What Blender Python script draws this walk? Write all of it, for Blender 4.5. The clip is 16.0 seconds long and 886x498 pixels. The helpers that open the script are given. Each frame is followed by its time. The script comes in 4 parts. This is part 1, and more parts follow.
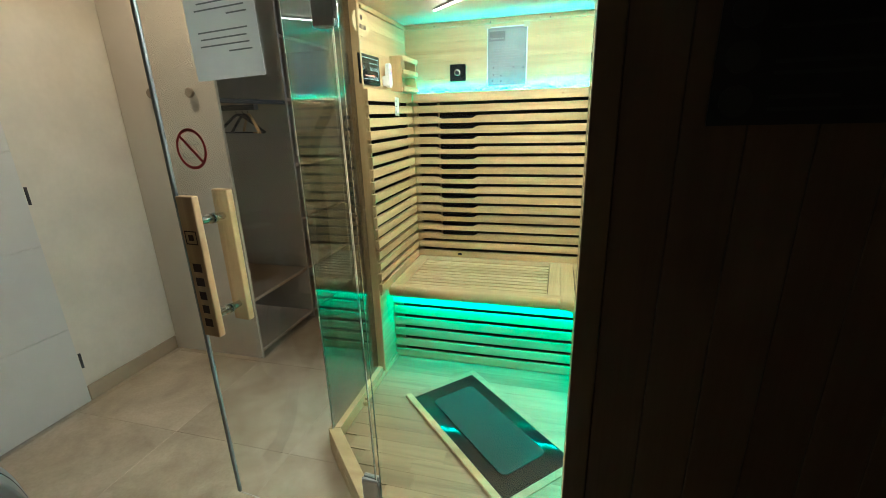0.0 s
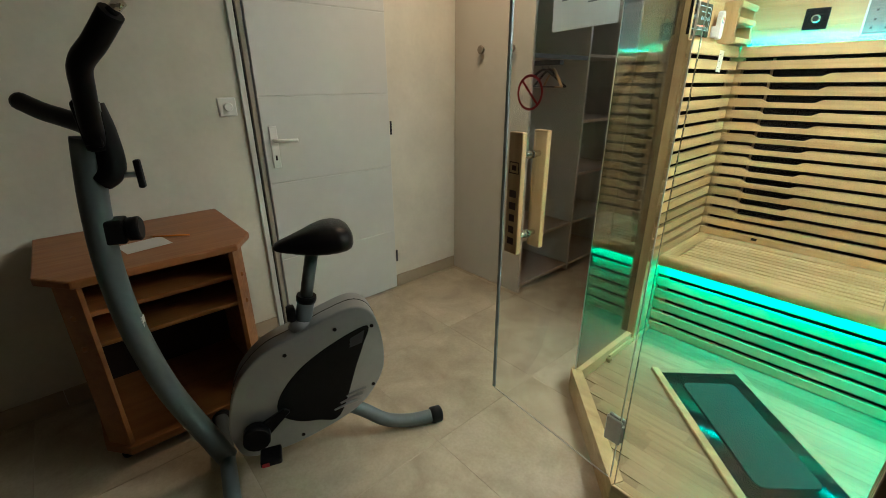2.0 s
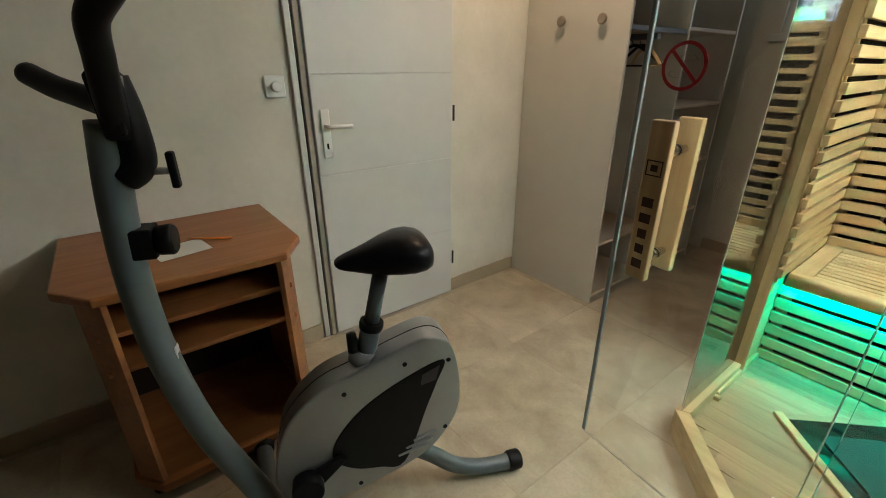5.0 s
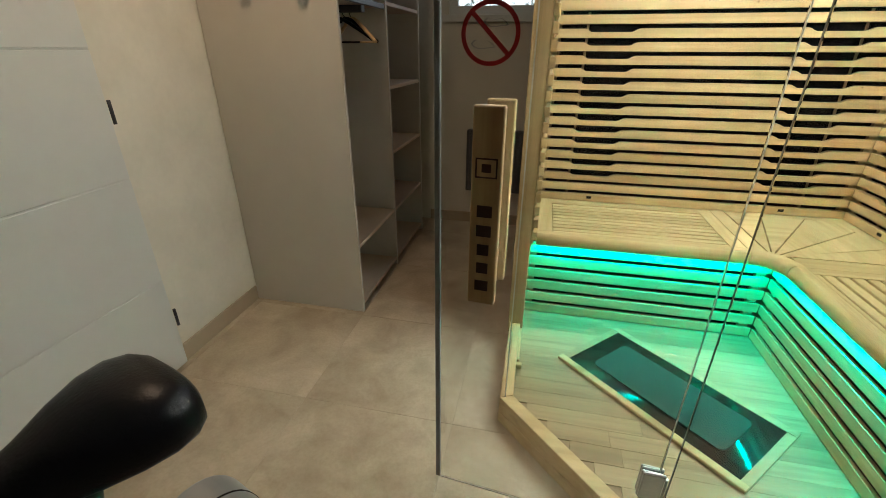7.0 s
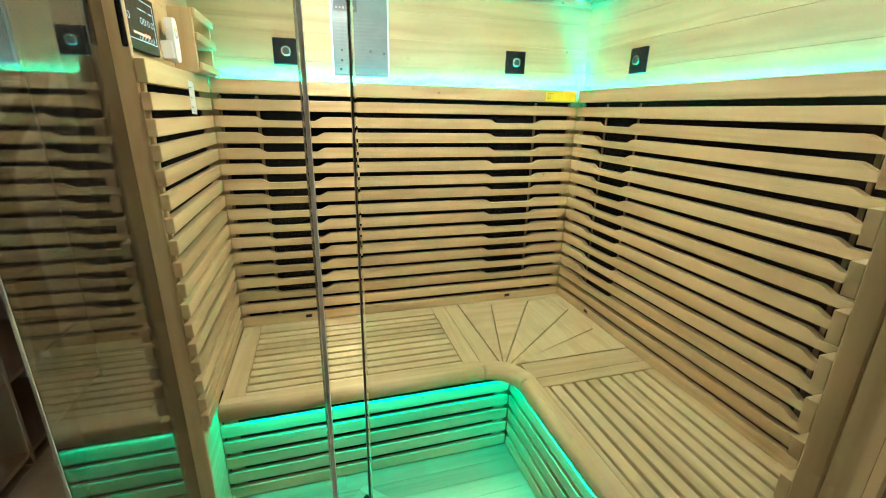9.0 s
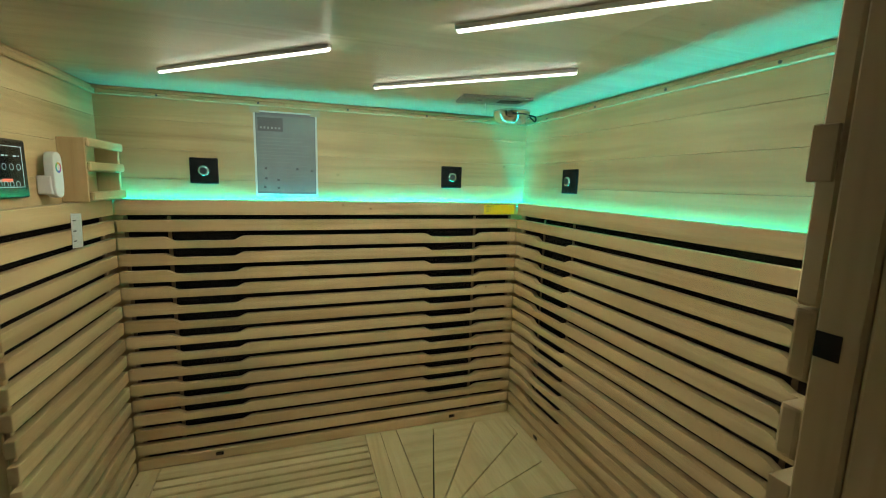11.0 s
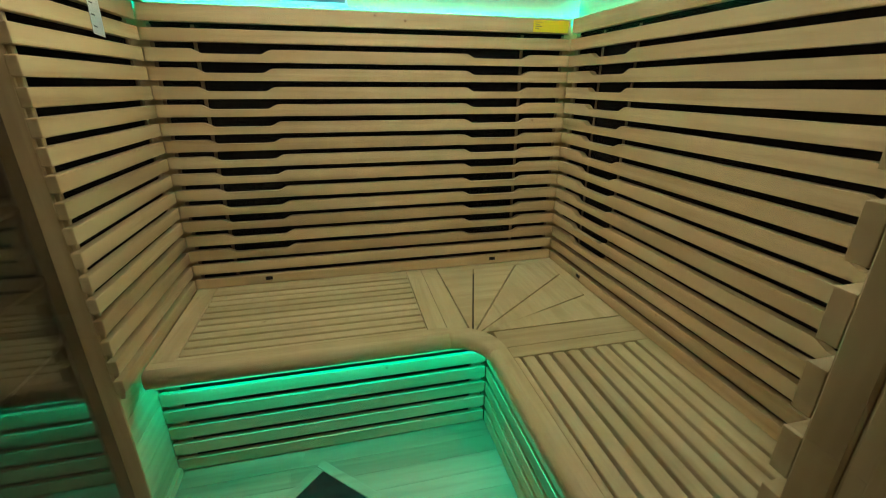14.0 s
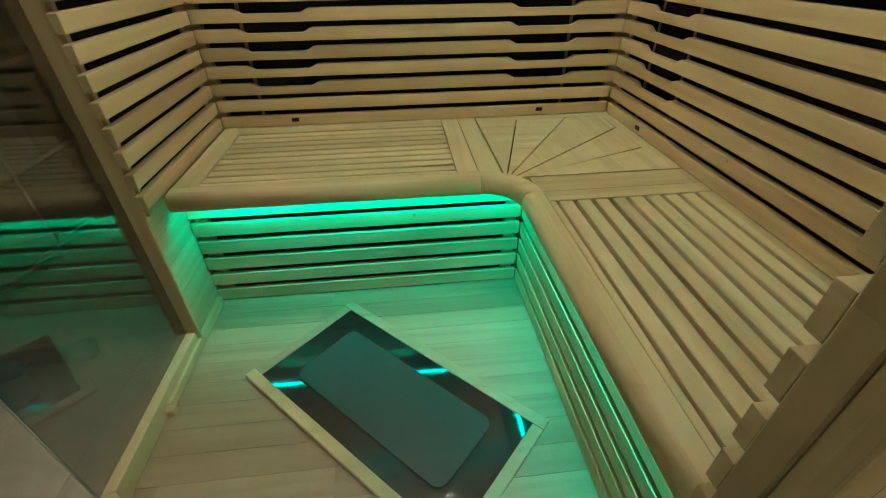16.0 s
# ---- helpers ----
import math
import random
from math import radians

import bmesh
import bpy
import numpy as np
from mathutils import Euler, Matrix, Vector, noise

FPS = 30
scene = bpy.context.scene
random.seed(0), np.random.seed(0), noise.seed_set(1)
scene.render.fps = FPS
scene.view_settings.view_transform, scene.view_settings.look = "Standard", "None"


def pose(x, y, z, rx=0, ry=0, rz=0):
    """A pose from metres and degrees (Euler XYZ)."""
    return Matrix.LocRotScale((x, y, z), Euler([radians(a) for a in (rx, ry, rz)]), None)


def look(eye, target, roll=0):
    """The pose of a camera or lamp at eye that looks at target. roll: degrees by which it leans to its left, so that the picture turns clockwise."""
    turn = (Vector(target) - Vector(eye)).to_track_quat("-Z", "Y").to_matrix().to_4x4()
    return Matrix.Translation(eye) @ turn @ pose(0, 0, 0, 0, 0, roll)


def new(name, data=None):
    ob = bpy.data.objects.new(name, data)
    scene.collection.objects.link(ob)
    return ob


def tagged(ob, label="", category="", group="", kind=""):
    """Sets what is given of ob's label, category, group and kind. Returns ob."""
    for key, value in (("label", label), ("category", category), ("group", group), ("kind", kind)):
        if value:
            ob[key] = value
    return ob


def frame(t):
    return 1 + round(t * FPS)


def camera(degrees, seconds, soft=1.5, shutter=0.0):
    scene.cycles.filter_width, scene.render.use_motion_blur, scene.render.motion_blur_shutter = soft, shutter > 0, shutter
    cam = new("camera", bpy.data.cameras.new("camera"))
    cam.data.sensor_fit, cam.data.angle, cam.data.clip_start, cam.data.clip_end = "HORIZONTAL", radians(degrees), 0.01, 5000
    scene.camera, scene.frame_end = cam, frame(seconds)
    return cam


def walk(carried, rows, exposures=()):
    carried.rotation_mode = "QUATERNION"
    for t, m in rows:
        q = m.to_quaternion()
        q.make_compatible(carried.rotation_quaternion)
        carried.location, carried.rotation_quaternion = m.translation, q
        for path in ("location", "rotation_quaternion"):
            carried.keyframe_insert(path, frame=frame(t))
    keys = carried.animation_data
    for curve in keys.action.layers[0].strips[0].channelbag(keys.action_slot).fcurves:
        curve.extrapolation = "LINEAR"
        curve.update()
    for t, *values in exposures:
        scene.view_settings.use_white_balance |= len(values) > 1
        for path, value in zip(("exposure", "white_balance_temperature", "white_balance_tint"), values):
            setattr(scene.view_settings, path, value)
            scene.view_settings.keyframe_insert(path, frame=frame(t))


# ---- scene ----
cam = camera(92.3, 16.0, 0.6)
PATH = [
    (0, (0.078, -0.037, 1.382), (-0.428, 1.802, 0.781), -1.7),
    (0.5, (0.13, -0.084, 1.379), (-0.644, 1.649, 0.749), -1.3),
    (1, (0.13, -0.131, 1.369), (-0.921, 1.432, 0.697), -0.8),
    (1.5, (0.07, -0.18, 1.373), (-1.184, 1.206, 0.662), -0.7),
    (2, (0.017, -0.234, 1.346), (-1.381, 0.996, 0.616), -0.3),
    (2.5, (-0.003, -0.247, 1.34), (-1.486, 0.865, 0.587), -0.2),
    (3, (-0.021, -0.26, 1.344), (-1.556, 0.774, 0.585), -0.1),
    (3.2, (-0.024, -0.255, 1.343), (-1.574, 0.752, 0.579), -0.2),
    (5.3, (-0.416, -0.15, 1.302), (-1.825, 1.022, 0.5), -0.1),
    (5.5, (-0.453, -0.129, 1.292), (-1.797, 1.114, 0.487), -0.1),
    (6, (-0.598, -0.068, 1.269), (-1.689, 1.385, 0.434), 0.1),
    (6.5, (-0.709, -0.015, 1.257), (-1.49, 1.617, 0.405), 0.0),
    (7, (-0.766, 0.065, 1.289), (-1.157, 1.832, 0.438), 0.2),
    (7.5, (-0.734, 0.187, 1.317), (-0.811, 2.009, 0.497), 0.2),
    (8, (-0.642, 0.398, 1.301), (-0.48, 2.229, 0.512), 0.6),
    (8.5, (-0.522, 0.537, 1.28), (-0.149, 2.376, 0.588), 1.1),
    (9, (-0.396, 0.648, 1.403), (0.141, 2.474, 0.789), 1.1),
    (9.5, (-0.311, 0.691, 1.51), (0.338, 2.512, 0.998), 1.2),
    (10, (-0.234, 0.723, 1.576), (0.461, 2.555, 1.178), 1.3),
    (10.2, (-0.213, 0.73, 1.59), (0.484, 2.569, 1.229), 1.3),
    (12.3, (-0.173, 0.756, 1.487), (0.362, 2.661, 1.195), 1.0),
    (12.5, (-0.172, 0.756, 1.466), (0.357, 2.658, 1.141), 0.9),
    (13, (-0.167, 0.755, 1.408), (0.341, 2.638, 0.965), 0.7),
    (13.5, (-0.169, 0.753, 1.342), (0.31, 2.611, 0.777), 0.4),
    (14, (-0.166, 0.752, 1.268), (0.263, 2.57, 0.552), 0.2),
    (14.5, (-0.16, 0.757, 1.22), (0.213, 2.526, 0.365), -0.1),
    (15, (-0.149, 0.762, 1.165), (0.16, 2.48, 0.188), -0.4),
    (15.5, (-0.129, 0.766, 1.12), (0.125, 2.436, 0.049), -0.4),
    (16, (-0.099, 0.775, 1.073), (0.062, 2.403, -0.078), -0.7),
]
EXPOSURE = [(0, 0.7, 5600, 4), (1, 0.64, 5700, 4), (2, 0.62, 5950, 6), (3, 0.72, 6150, 8), (5.5, 0.93, 5950, 11), (7, 0.72, 6050, 11), (8.3, 0.64, 6150, 11), (9, 0.5, 6150, 9), (9.5, 0.14, 6150, 7), (10.2, -0.45, 6300, 8), (12.3, -0.9, 6400, 8), (13.2, -0.87, 6400, 8), (14.5, -0.28, 6300, 9), (16, -0.22, 6200, 9)]
walk(cam, [(t, look(eye, target, roll)) for t, eye, target, roll in PATH], EXPOSURE)

# ---- light ----
def area_lamp(name, m, w, h, power, color):
    d = bpy.data.lights.new(name, "AREA")
    d.shape, d.size, d.size_y, d.energy, d.color = "RECTANGLE", w, h, power, color
    ob = new(name, d)
    ob.matrix_world = m
    return ob


H_ROOM = 2.40
GREEN = (0.0, 1.0, 0.82)
COVE_GREEN = (0.0, 0.92, 1.0)
WHITE = (0.96, 0.95, 0.83)
world = bpy.data.worlds.new("world")
scene.world = world
world.use_nodes = True
wn = world.node_tree.nodes
sky = wn.new("ShaderNodeTexSky")
sky.sky_type, sky.sun_disc, sky.sun_elevation, sky.sun_rotation = "NISHITA", False, radians(35), radians(30)
world.node_tree.links.new(sky.outputs[0], wn["Background"].inputs[0])
wn["Background"].inputs[1].default_value = 0.1

# green strips behind the backrest tops, shining up the walls
area_lamp("led_light_back", pose(0.001, 2.3935, 1.484, 180, 0, 0), 1.482, 0.008, 11.0, COVE_GREEN)
area_lamp("led_light_right", pose(0.7385, 1.6985, 1.466, 180, 0, 90), 1.397, 0.008, 12.5, COVE_GREEN)
# green strips under the bench edges
area_lamp("led_light_bench", pose(-0.24, 1.928, 0.484, 32, 0, 0), 0.98, 0.01, 5.8, GREEN)
area_lamp("led_light_bench_side", pose(0.265, 1.43, 0.484, -32, 0, 90), 0.92, 0.01, 5.8, GREEN)
# ends of the three white bars under the sauna ceiling, which give off their own light
BARS = [((-0.512, 2.08), (-0.112, 1.70)), ((0.035, 2.025), (0.452, 1.65)), ((0.09, 1.50), (0.49, 1.12))]
# unseen warm lamp, added to brighten the passage beside the wardrobe
area_lamp("passage_fill_light", pose(-1.62, 1.42, H_ROOM - 0.025, 0, 0, 0), 0.10, 0.10, 5.0, (1.0, 0.70, 0.43))
# daylight in the small window's opening
area_lamp("window_light", pose(-1.12, 3.36, 1.85, 90, 0, 180), 0.55, 0.5, 0.6, (0.85, 0.93, 1.0))


# ---- materials ----
def material(name):
    m = bpy.data.materials.new(name)
    m.use_nodes = True
    nt = m.node_tree
    return m, nt, nt.nodes["Principled BSDF"]


def ramp(nt, fac, stops):
    r = nt.nodes.new("ShaderNodeValToRGB")
    while len(r.color_ramp.elements) < len(stops):
        r.color_ramp.elements.new(0.5)
    for e, (p, c) in zip(r.color_ramp.elements, stops):
        e.position, e.color = p, (*c, 1)
    nt.links.new(fac, r.inputs[0])
    return r.outputs[0]


def noise_tex(nt, vec, scale, detail=4.0, rough=0.55, distort=0.0):
    n = nt.nodes.new("ShaderNodeTexNoise")
    n.inputs["Scale"].default_value, n.inputs["Detail"].default_value = scale, detail
    n.inputs["Roughness"].default_value, n.inputs["Distortion"].default_value = rough, distort
    if vec is not None:
        nt.links.new(vec, n.inputs["Vector"])
    return n.outputs["Fac"]


def mix_rgb(nt, mode, fac, a, b):
    n = nt.nodes.new("ShaderNodeMix")
    n.data_type, n.blend_type = "RGBA", mode
    for sock, v in ((n.inputs[0], fac), (n.inputs[6], a), (n.inputs[7], b)):
        if hasattr(v, "is_linked"):
            nt.links.new(v, sock)
        else:
            sock.default_value = v if not isinstance(v, tuple) else (*v, 1)
    return n.outputs[2]


def bump(nt, bsdf, height, strength, dist=0.002):
    b = nt.nodes.new("ShaderNodeBump")
    b.inputs["Strength"].default_value, b.inputs["Distance"].default_value = strength, dist
    nt.links.new(height, b.inputs["Height"])
    nt.links.new(b.outputs[0], bsdf.inputs["Normal"])


def plain(name, color, rough=0.5, metal=0.0, spot=0.12, scale=30.0, relief=0.0, coat=0.0):
    """A single-coloured surface with two scales of slight variation."""
    m, nt, b = material(name)
    tc = nt.nodes.new("ShaderNodeTexCoord").outputs["Object"]
    big = noise_tex(nt, tc, scale * 0.12, 3)
    fine = noise_tex(nt, tc, scale, 5)
    lo, hi = tuple(c * (1 - spot) for c in color), tuple(min(1, c * (1 + spot * 0.6)) for c in color)
    c1 = ramp(nt, big, [(0.3, lo), (0.7, hi)])
    c2 = ramp(nt, fine, [(0.3, (1 - spot * 0.6,) * 3), (0.7, (1, 1, 1))])
    nt.links.new(mix_rgb(nt, "MULTIPLY", 1.0, c1, c2), b.inputs["Base Color"])
    b.inputs["Roughness"].default_value, b.inputs["Metallic"].default_value = rough, metal
    b.inputs["Coat Weight"].default_value = coat
    if relief:
        bump(nt, b, fine, relief)
    return m


def wood(name, dark, light, axis, rough=0.5, tone=0.22, knots=True, dirt=0.0):
    """Sawn softwood: long grain along an axis of the place, tone differing from piece to piece."""
    m, nt, b = material(name)
    geo = nt.nodes.new("ShaderNodeNewGeometry")
    info = nt.nodes.new("ShaderNodeObjectInfo")
    off = nt.nodes.new("ShaderNodeVectorMath")
    off.operation = "MULTIPLY_ADD"
    nt.links.new(info.outputs["Random"], off.inputs[0])
    off.inputs[1].default_value = (7.3, 5.1, 9.7)
    nt.links.new(geo.outputs["Position"], off.inputs[2])
    mp = nt.nodes.new("ShaderNodeMapping")
    mp.inputs["Scale"].default_value = tuple(0.045 if i == axis else 1.0 for i in range(3))
    nt.links.new(off.outputs[0], mp.inputs["Vector"])
    v = mp.outputs[0]
    grain = noise_tex(nt, v, 75, 5, 0.6, 0.6)
    rings = noise_tex(nt, v, 16, 3, 0.5, 1.2)
    blot = noise_tex(nt, off.outputs[0], 5, 3)
    base = ramp(nt, rings, [(0.28, dark), (0.5, tuple((a + 2 * c) / 3 for a, c in zip(dark, light))), (0.72, light)])
    fine = ramp(nt, grain, [(0.25, (0.86, 0.84, 0.80)), (0.6, (1, 1, 1))])
    c = mix_rgb(nt, "MULTIPLY", 0.8, base, fine)
    t = ramp(nt, info.outputs["Random"], [(0.0, (1 - tone, 1 - tone * 1.15, 1 - tone * 1.35)), (0.5, (0.95, 0.94, 0.92)), (1.0, (1, 1, 1))])
    c = mix_rgb(nt, "MULTIPLY", 1.0, c, t)
    c = mix_rgb(nt, "MULTIPLY", 0.7, c, ramp(nt, blot, [(0.3, (0.86, 0.84, 0.8)), (0.65, (1, 1, 1))]))
    if knots:
        vo = nt.nodes.new("ShaderNodeTexVoronoi")
        vo.inputs["Scale"].default_value = 7.0
        nt.links.new(off.outputs[0], vo.inputs["Vector"])
        c = mix_rgb(nt, "MULTIPLY", 0.85, c, ramp(nt, vo.outputs["Distance"], [(0.018, (0.35, 0.22, 0.12)), (0.045, (1, 1, 1))]))
    nt.links.new(c, b.inputs["Base Color"])
    nt.links.new(ramp(nt, grain, [(0.2, (rough + 0.12,) * 3), (0.8, (rough - 0.06,) * 3)]), b.inputs["Roughness"])
    bump(nt, b, grain, 0.18, 0.001)
    return m


PALE_D, PALE_L = (0.42, 0.287, 0.130), (0.605, 0.445, 0.228)
WOOD_X = wood("pale_wood_x", PALE_D, PALE_L, 0)
WOOD_Y = wood("pale_wood_y", PALE_D, PALE_L, 1)
WOOD_Z = wood("pale_wood_z", PALE_D, PALE_L, 2)
BENCH_X = wood("bench_wood_x", (0.52, 0.39, 0.19), (0.69, 0.555, 0.305), 0, tone=0.2)
BENCH_Y = wood("bench_wood_y", (0.52, 0.39, 0.19), (0.69, 0.555, 0.305), 1, tone=0.2)
FLOOR_X = wood("sauna_floor_wood", (0.27, 0.185, 0.092), (0.43, 0.315, 0.175), 0, tone=0.3)
# batten wood browned in its colour for the shade behind the slats
SHADE_BATTEN = wood("shade_brown_batten_wood", (0.20, 0.125, 0.06), (0.27, 0.175, 0.085), 2, tone=0.1, knots=False)
# outside wood, with the shade of the unlit front put into its colour
SHADE_WOOD = wood("shade_darkened_wood", (0.085, 0.05, 0.024), (0.10, 0.06, 0.03), 2, tone=0.1, knots=False)
HANDLE_W = wood("handle_wood", (0.42, 0.27, 0.12), (0.58, 0.40, 0.2), 2, tone=0.05, knots=False)
DESK_W = wood("desk_veneer", (0.235, 0.085, 0.024), (0.35, 0.14, 0.042), 1, rough=0.35, tone=0.06, knots=False)
BLACK = plain("black_plastic", (0.005, 0.005, 0.0055), 0.45, relief=0.05)
# black for hollows and gaps: their shade is given as a colour
GAP_SHADE = plain("black_gap_shade", (0.006, 0.005, 0.0045), 0.9)
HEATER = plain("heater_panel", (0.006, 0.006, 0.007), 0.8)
for dull in (GAP_SHADE, HEATER):
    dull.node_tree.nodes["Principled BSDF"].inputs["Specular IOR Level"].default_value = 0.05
VINYL = plain("black_seat_vinyl", (0.006, 0.006, 0.007), 0.30, relief=0.25, scale=220)
for m_, k_ in ((VINYL, 0.18), (BLACK, 0.14)):
    m_.node_tree.nodes["Principled BSDF"].inputs["Specular IOR Level"].default_value = k_
SILVER = plain("silver_painted_shell", (0.34, 0.35, 0.35), 0.32, 0.6, 0.06, 60)
GREYTUBE = plain("grey_painted_tube", (0.10, 0.122, 0.125), 0.42, 0.2, 0.08, 80)
CHROME = plain("chrome", (0.75, 0.75, 0.76), 0.12, 1.0, 0.05)
STEEL = plain("brushed_steel", (0.52, 0.53, 0.54), 0.33, 1.0, 0.12, 120)
WHITEPAINT = plain("white_door_paint", (0.59, 0.60, 0.575), 0.45, 0, 0.05, 14)
WALLPAINT = plain("cream_wall_plaster", (0.66, 0.63, 0.54), 0.85, 0, 0.07, 40, relief=0.25)
CEILPAINT = plain("white_ceiling_paint", (0.75, 0.74, 0.70), 0.9, 0, 0.05, 20)
MELAMINE = plain("grey_beige_melamine", (0.56, 0.53, 0.465), 0.5, 0, 0.05, 9)
# inside boards, with the warm light on them put into the colour
WARDIN = plain("wardrobe_inside_warm_light", (0.57, 0.44, 0.32), 0.55, 0, 0.06, 9)
WHITEPLAST = plain("white_plastic", (0.78, 0.78, 0.76), 0.35, 0, 0.03)
PAPER = plain("white_paper", (0.80, 0.81, 0.80), 0.7, 0, 0.04, 20)
def translucent(m, share):
    nt = m.node_tree
    b, out = nt.nodes["Principled BSDF"], nt.nodes["Material Output"]
    tr, mx = nt.nodes.new("ShaderNodeBsdfTranslucent"), nt.nodes.new("ShaderNodeMixShader")
    tr.inputs[0].default_value = (0.85, 0.86, 0.84, 1)
    mx.inputs[0].default_value = share
    nt.links.new(b.outputs[0], mx.inputs[1])
    nt.links.new(tr.outputs[0], mx.inputs[2])
    nt.links.new(mx.outputs[0], out.inputs[0])


translucent(PAPER, 0.35)
INK = plain("grey_print", (0.10, 0.10, 0.11), 0.7)
INKLIGHT = plain("faint_print", (0.24, 0.26, 0.26), 0.7)
DARKINK = plain("black_print_ink", (0.025, 0.027, 0.03), 0.5)
FAINTER = plain("pale_print", (0.145, 0.17, 0.17), 0.4)
CLEARTAPE = plain("beige_tape", (0.42, 0.36, 0.24), 0.35)
RED = plain("red_sticker_ink", (0.42, 0.012, 0.02), 0.45)
YELLOW = plain("yellow_label", (0.80, 0.60, 0.01), 0.5, 0, 0.05)
ORANGE = plain("orange_pencil", (0.75, 0.22, 0.01), 0.4)
DARKMETAL = plain("dark_metal", (0.05, 0.05, 0.055), 0.4, 0.8)
GREYBOARD = plain("dark_grey_shelf_edge", (0.05, 0.052, 0.055), 0.5)
BASETILE = plain("beige_skirting_tile", (0.40, 0.32, 0.22), 0.45, 0, 0.15, 12)
BURNT = plain("burnt_lettering", (0.045, 0.016, 0.008), 0.8)
RADIATOR = plain("dark_radiator_enamel", (0.06, 0.06, 0.065), 0.4)


def tile_material():
    m, nt, b = material("beige_floor_tile")
    geo = nt.nodes.new("ShaderNodeNewGeometry")
    info = nt.nodes.new("ShaderNodeObjectInfo")
    off = nt.nodes.new("ShaderNodeVectorMath")
    off.operation = "MULTIPLY_ADD"
    nt.links.new(info.outputs["Random"], off.inputs[0])
    off.inputs[1].default_value = (31.0, 17.0, 5.0)
    nt.links.new(geo.outputs["Position"], off.inputs[2])
    cloud = noise_tex(nt, off.outputs[0], 4.5, 6, 0.6, 0.4)
    fine = noise_tex(nt, off.outputs[0], 90, 4)
    c = ramp(nt, cloud, [(0.3, (0.33, 0.265, 0.18)), (0.5, (0.43, 0.355, 0.25)), (0.7, (0.53, 0.45, 0.335))])
    c = mix_rgb(nt, "MULTIPLY", 0.6, c, ramp(nt, fine, [(0.3, (0.84, 0.83, 0.8)), (0.6, (1, 1, 1))]))
    nt.links.new(c, b.inputs["Base Color"])
    nt.links.new(ramp(nt, cloud, [(0.3, (0.36,) * 3), (0.7, (0.5,) * 3)]), b.inputs["Roughness"])
    bump(nt, b, fine, 0.08, 0.001)
    return m


TILE = tile_material()
GROUT = plain("grey_grout", (0.44, 0.37, 0.27), 0.9, 0, 0.2, 60)


def glass_material(name, color, rough=0.0):
    m, nt, b = material(name)
    b.inputs["Base Color"].default_value = (*color, 1)
    b.inputs["Roughness"].default_value = rough
    b.inputs["Transmission Weight"].default_value = 1.0
    b.inputs["IOR"].default_value = 1.52
    return m


GLASS = glass_material("clear_safety_glass", (0.93, 0.955, 0.94))
SMOKED = glass_material("smoky_safety_glass", (0.30, 0.31, 0.30))
SMOKED.node_tree.nodes["Principled BSDF"].inputs["IOR"].default_value = 1.9
GLASSEDGE = plain("ground_glass_edge", (0.47, 0.42, 0.32), 0.4)
translucent(GLASSEDGE, 0.3)
DARKEDGE = plain("dark_glass_edge", (0.10, 0.088, 0.062), 0.35)
SEAL = plain("grey_edge_seal", (0.20, 0.225, 0.225), 0.35)
CEILW = wood("pale_ceiling_board", (0.50, 0.42, 0.30), (0.64, 0.55, 0.41), 0, rough=0.32, tone=0.1)
FROST = plain("frosted_glass_plate", (0.012, 0.045, 0.038), 0.5, 0, 0.05, 30)
FROST.node_tree.nodes["Principled BSDF"].inputs["Specular IOR Level"].default_value = 0.18
BLACKGLASS = plain("black_glass", (0.006, 0.007, 0.008), 0.07, 0, 0.02)


def glow(name, color, strength):
    m, nt, b = material(name)
    b.inputs["Base Color"].default_value = (*color, 1)
    b.inputs["Emission Color"].default_value = (*color, 1)
    b.inputs["Emission Strength"].default_value = strength
    return m


GLOW_WHITE = glow("white_led_diffuser", WHITE, 365.0)
GLOW_GREEN = glow("green_led_strip", (0.0, 1.0, 0.5), 4.0)
GLOW_SCREEN = glow("screen_marks", (0.45, 0.6, 0.75), 0.2)
GLOW_RED = glow("screen_red_bar", (0.9, 0.15, 0.1), 0.35)


def outside_material():
    m, nt, b = material("daylight_and_leaves")
    tc = nt.nodes.new("ShaderNodeTexCoord").outputs["Object"]
    n = noise_tex(nt, tc, 26, 6, 0.7, 0.8)
    c = ramp(nt, n, [(0.40, (0.03, 0.05, 0.03)), (0.50, (0.8, 0.86, 0.92))])
    nt.links.new(c, b.inputs["Emission Color"])
    b.inputs["Base Color"].default_value = (0, 0, 0, 1)
    b.inputs["Emission Strength"].default_value = 1.6
    return m


OUTSIDE = outside_material()


# ---- building helpers ----
def box(x0, x1, y0, y1, z0, z1, r=0.002):
    bm = bmesh.new()
    bmesh.ops.create_cube(bm, size=1.0)
    for v in bm.verts:
        v.co = Vector(((x0 + x1) / 2 + v.co.x * (x1 - x0), (y0 + y1) / 2 + v.co.y * (y1 - y0), (z0 + z1) / 2 + v.co.z * (z1 - z0)))
    if r:
        bmesh.ops.bevel(bm, geom=bm.edges[:], offset=min(r, 0.4 * min(x1 - x0, y1 - y0, z1 - z0)), segments=1 if r < 0.004 else 3, profile=0.5, affect="EDGES")
    return bm


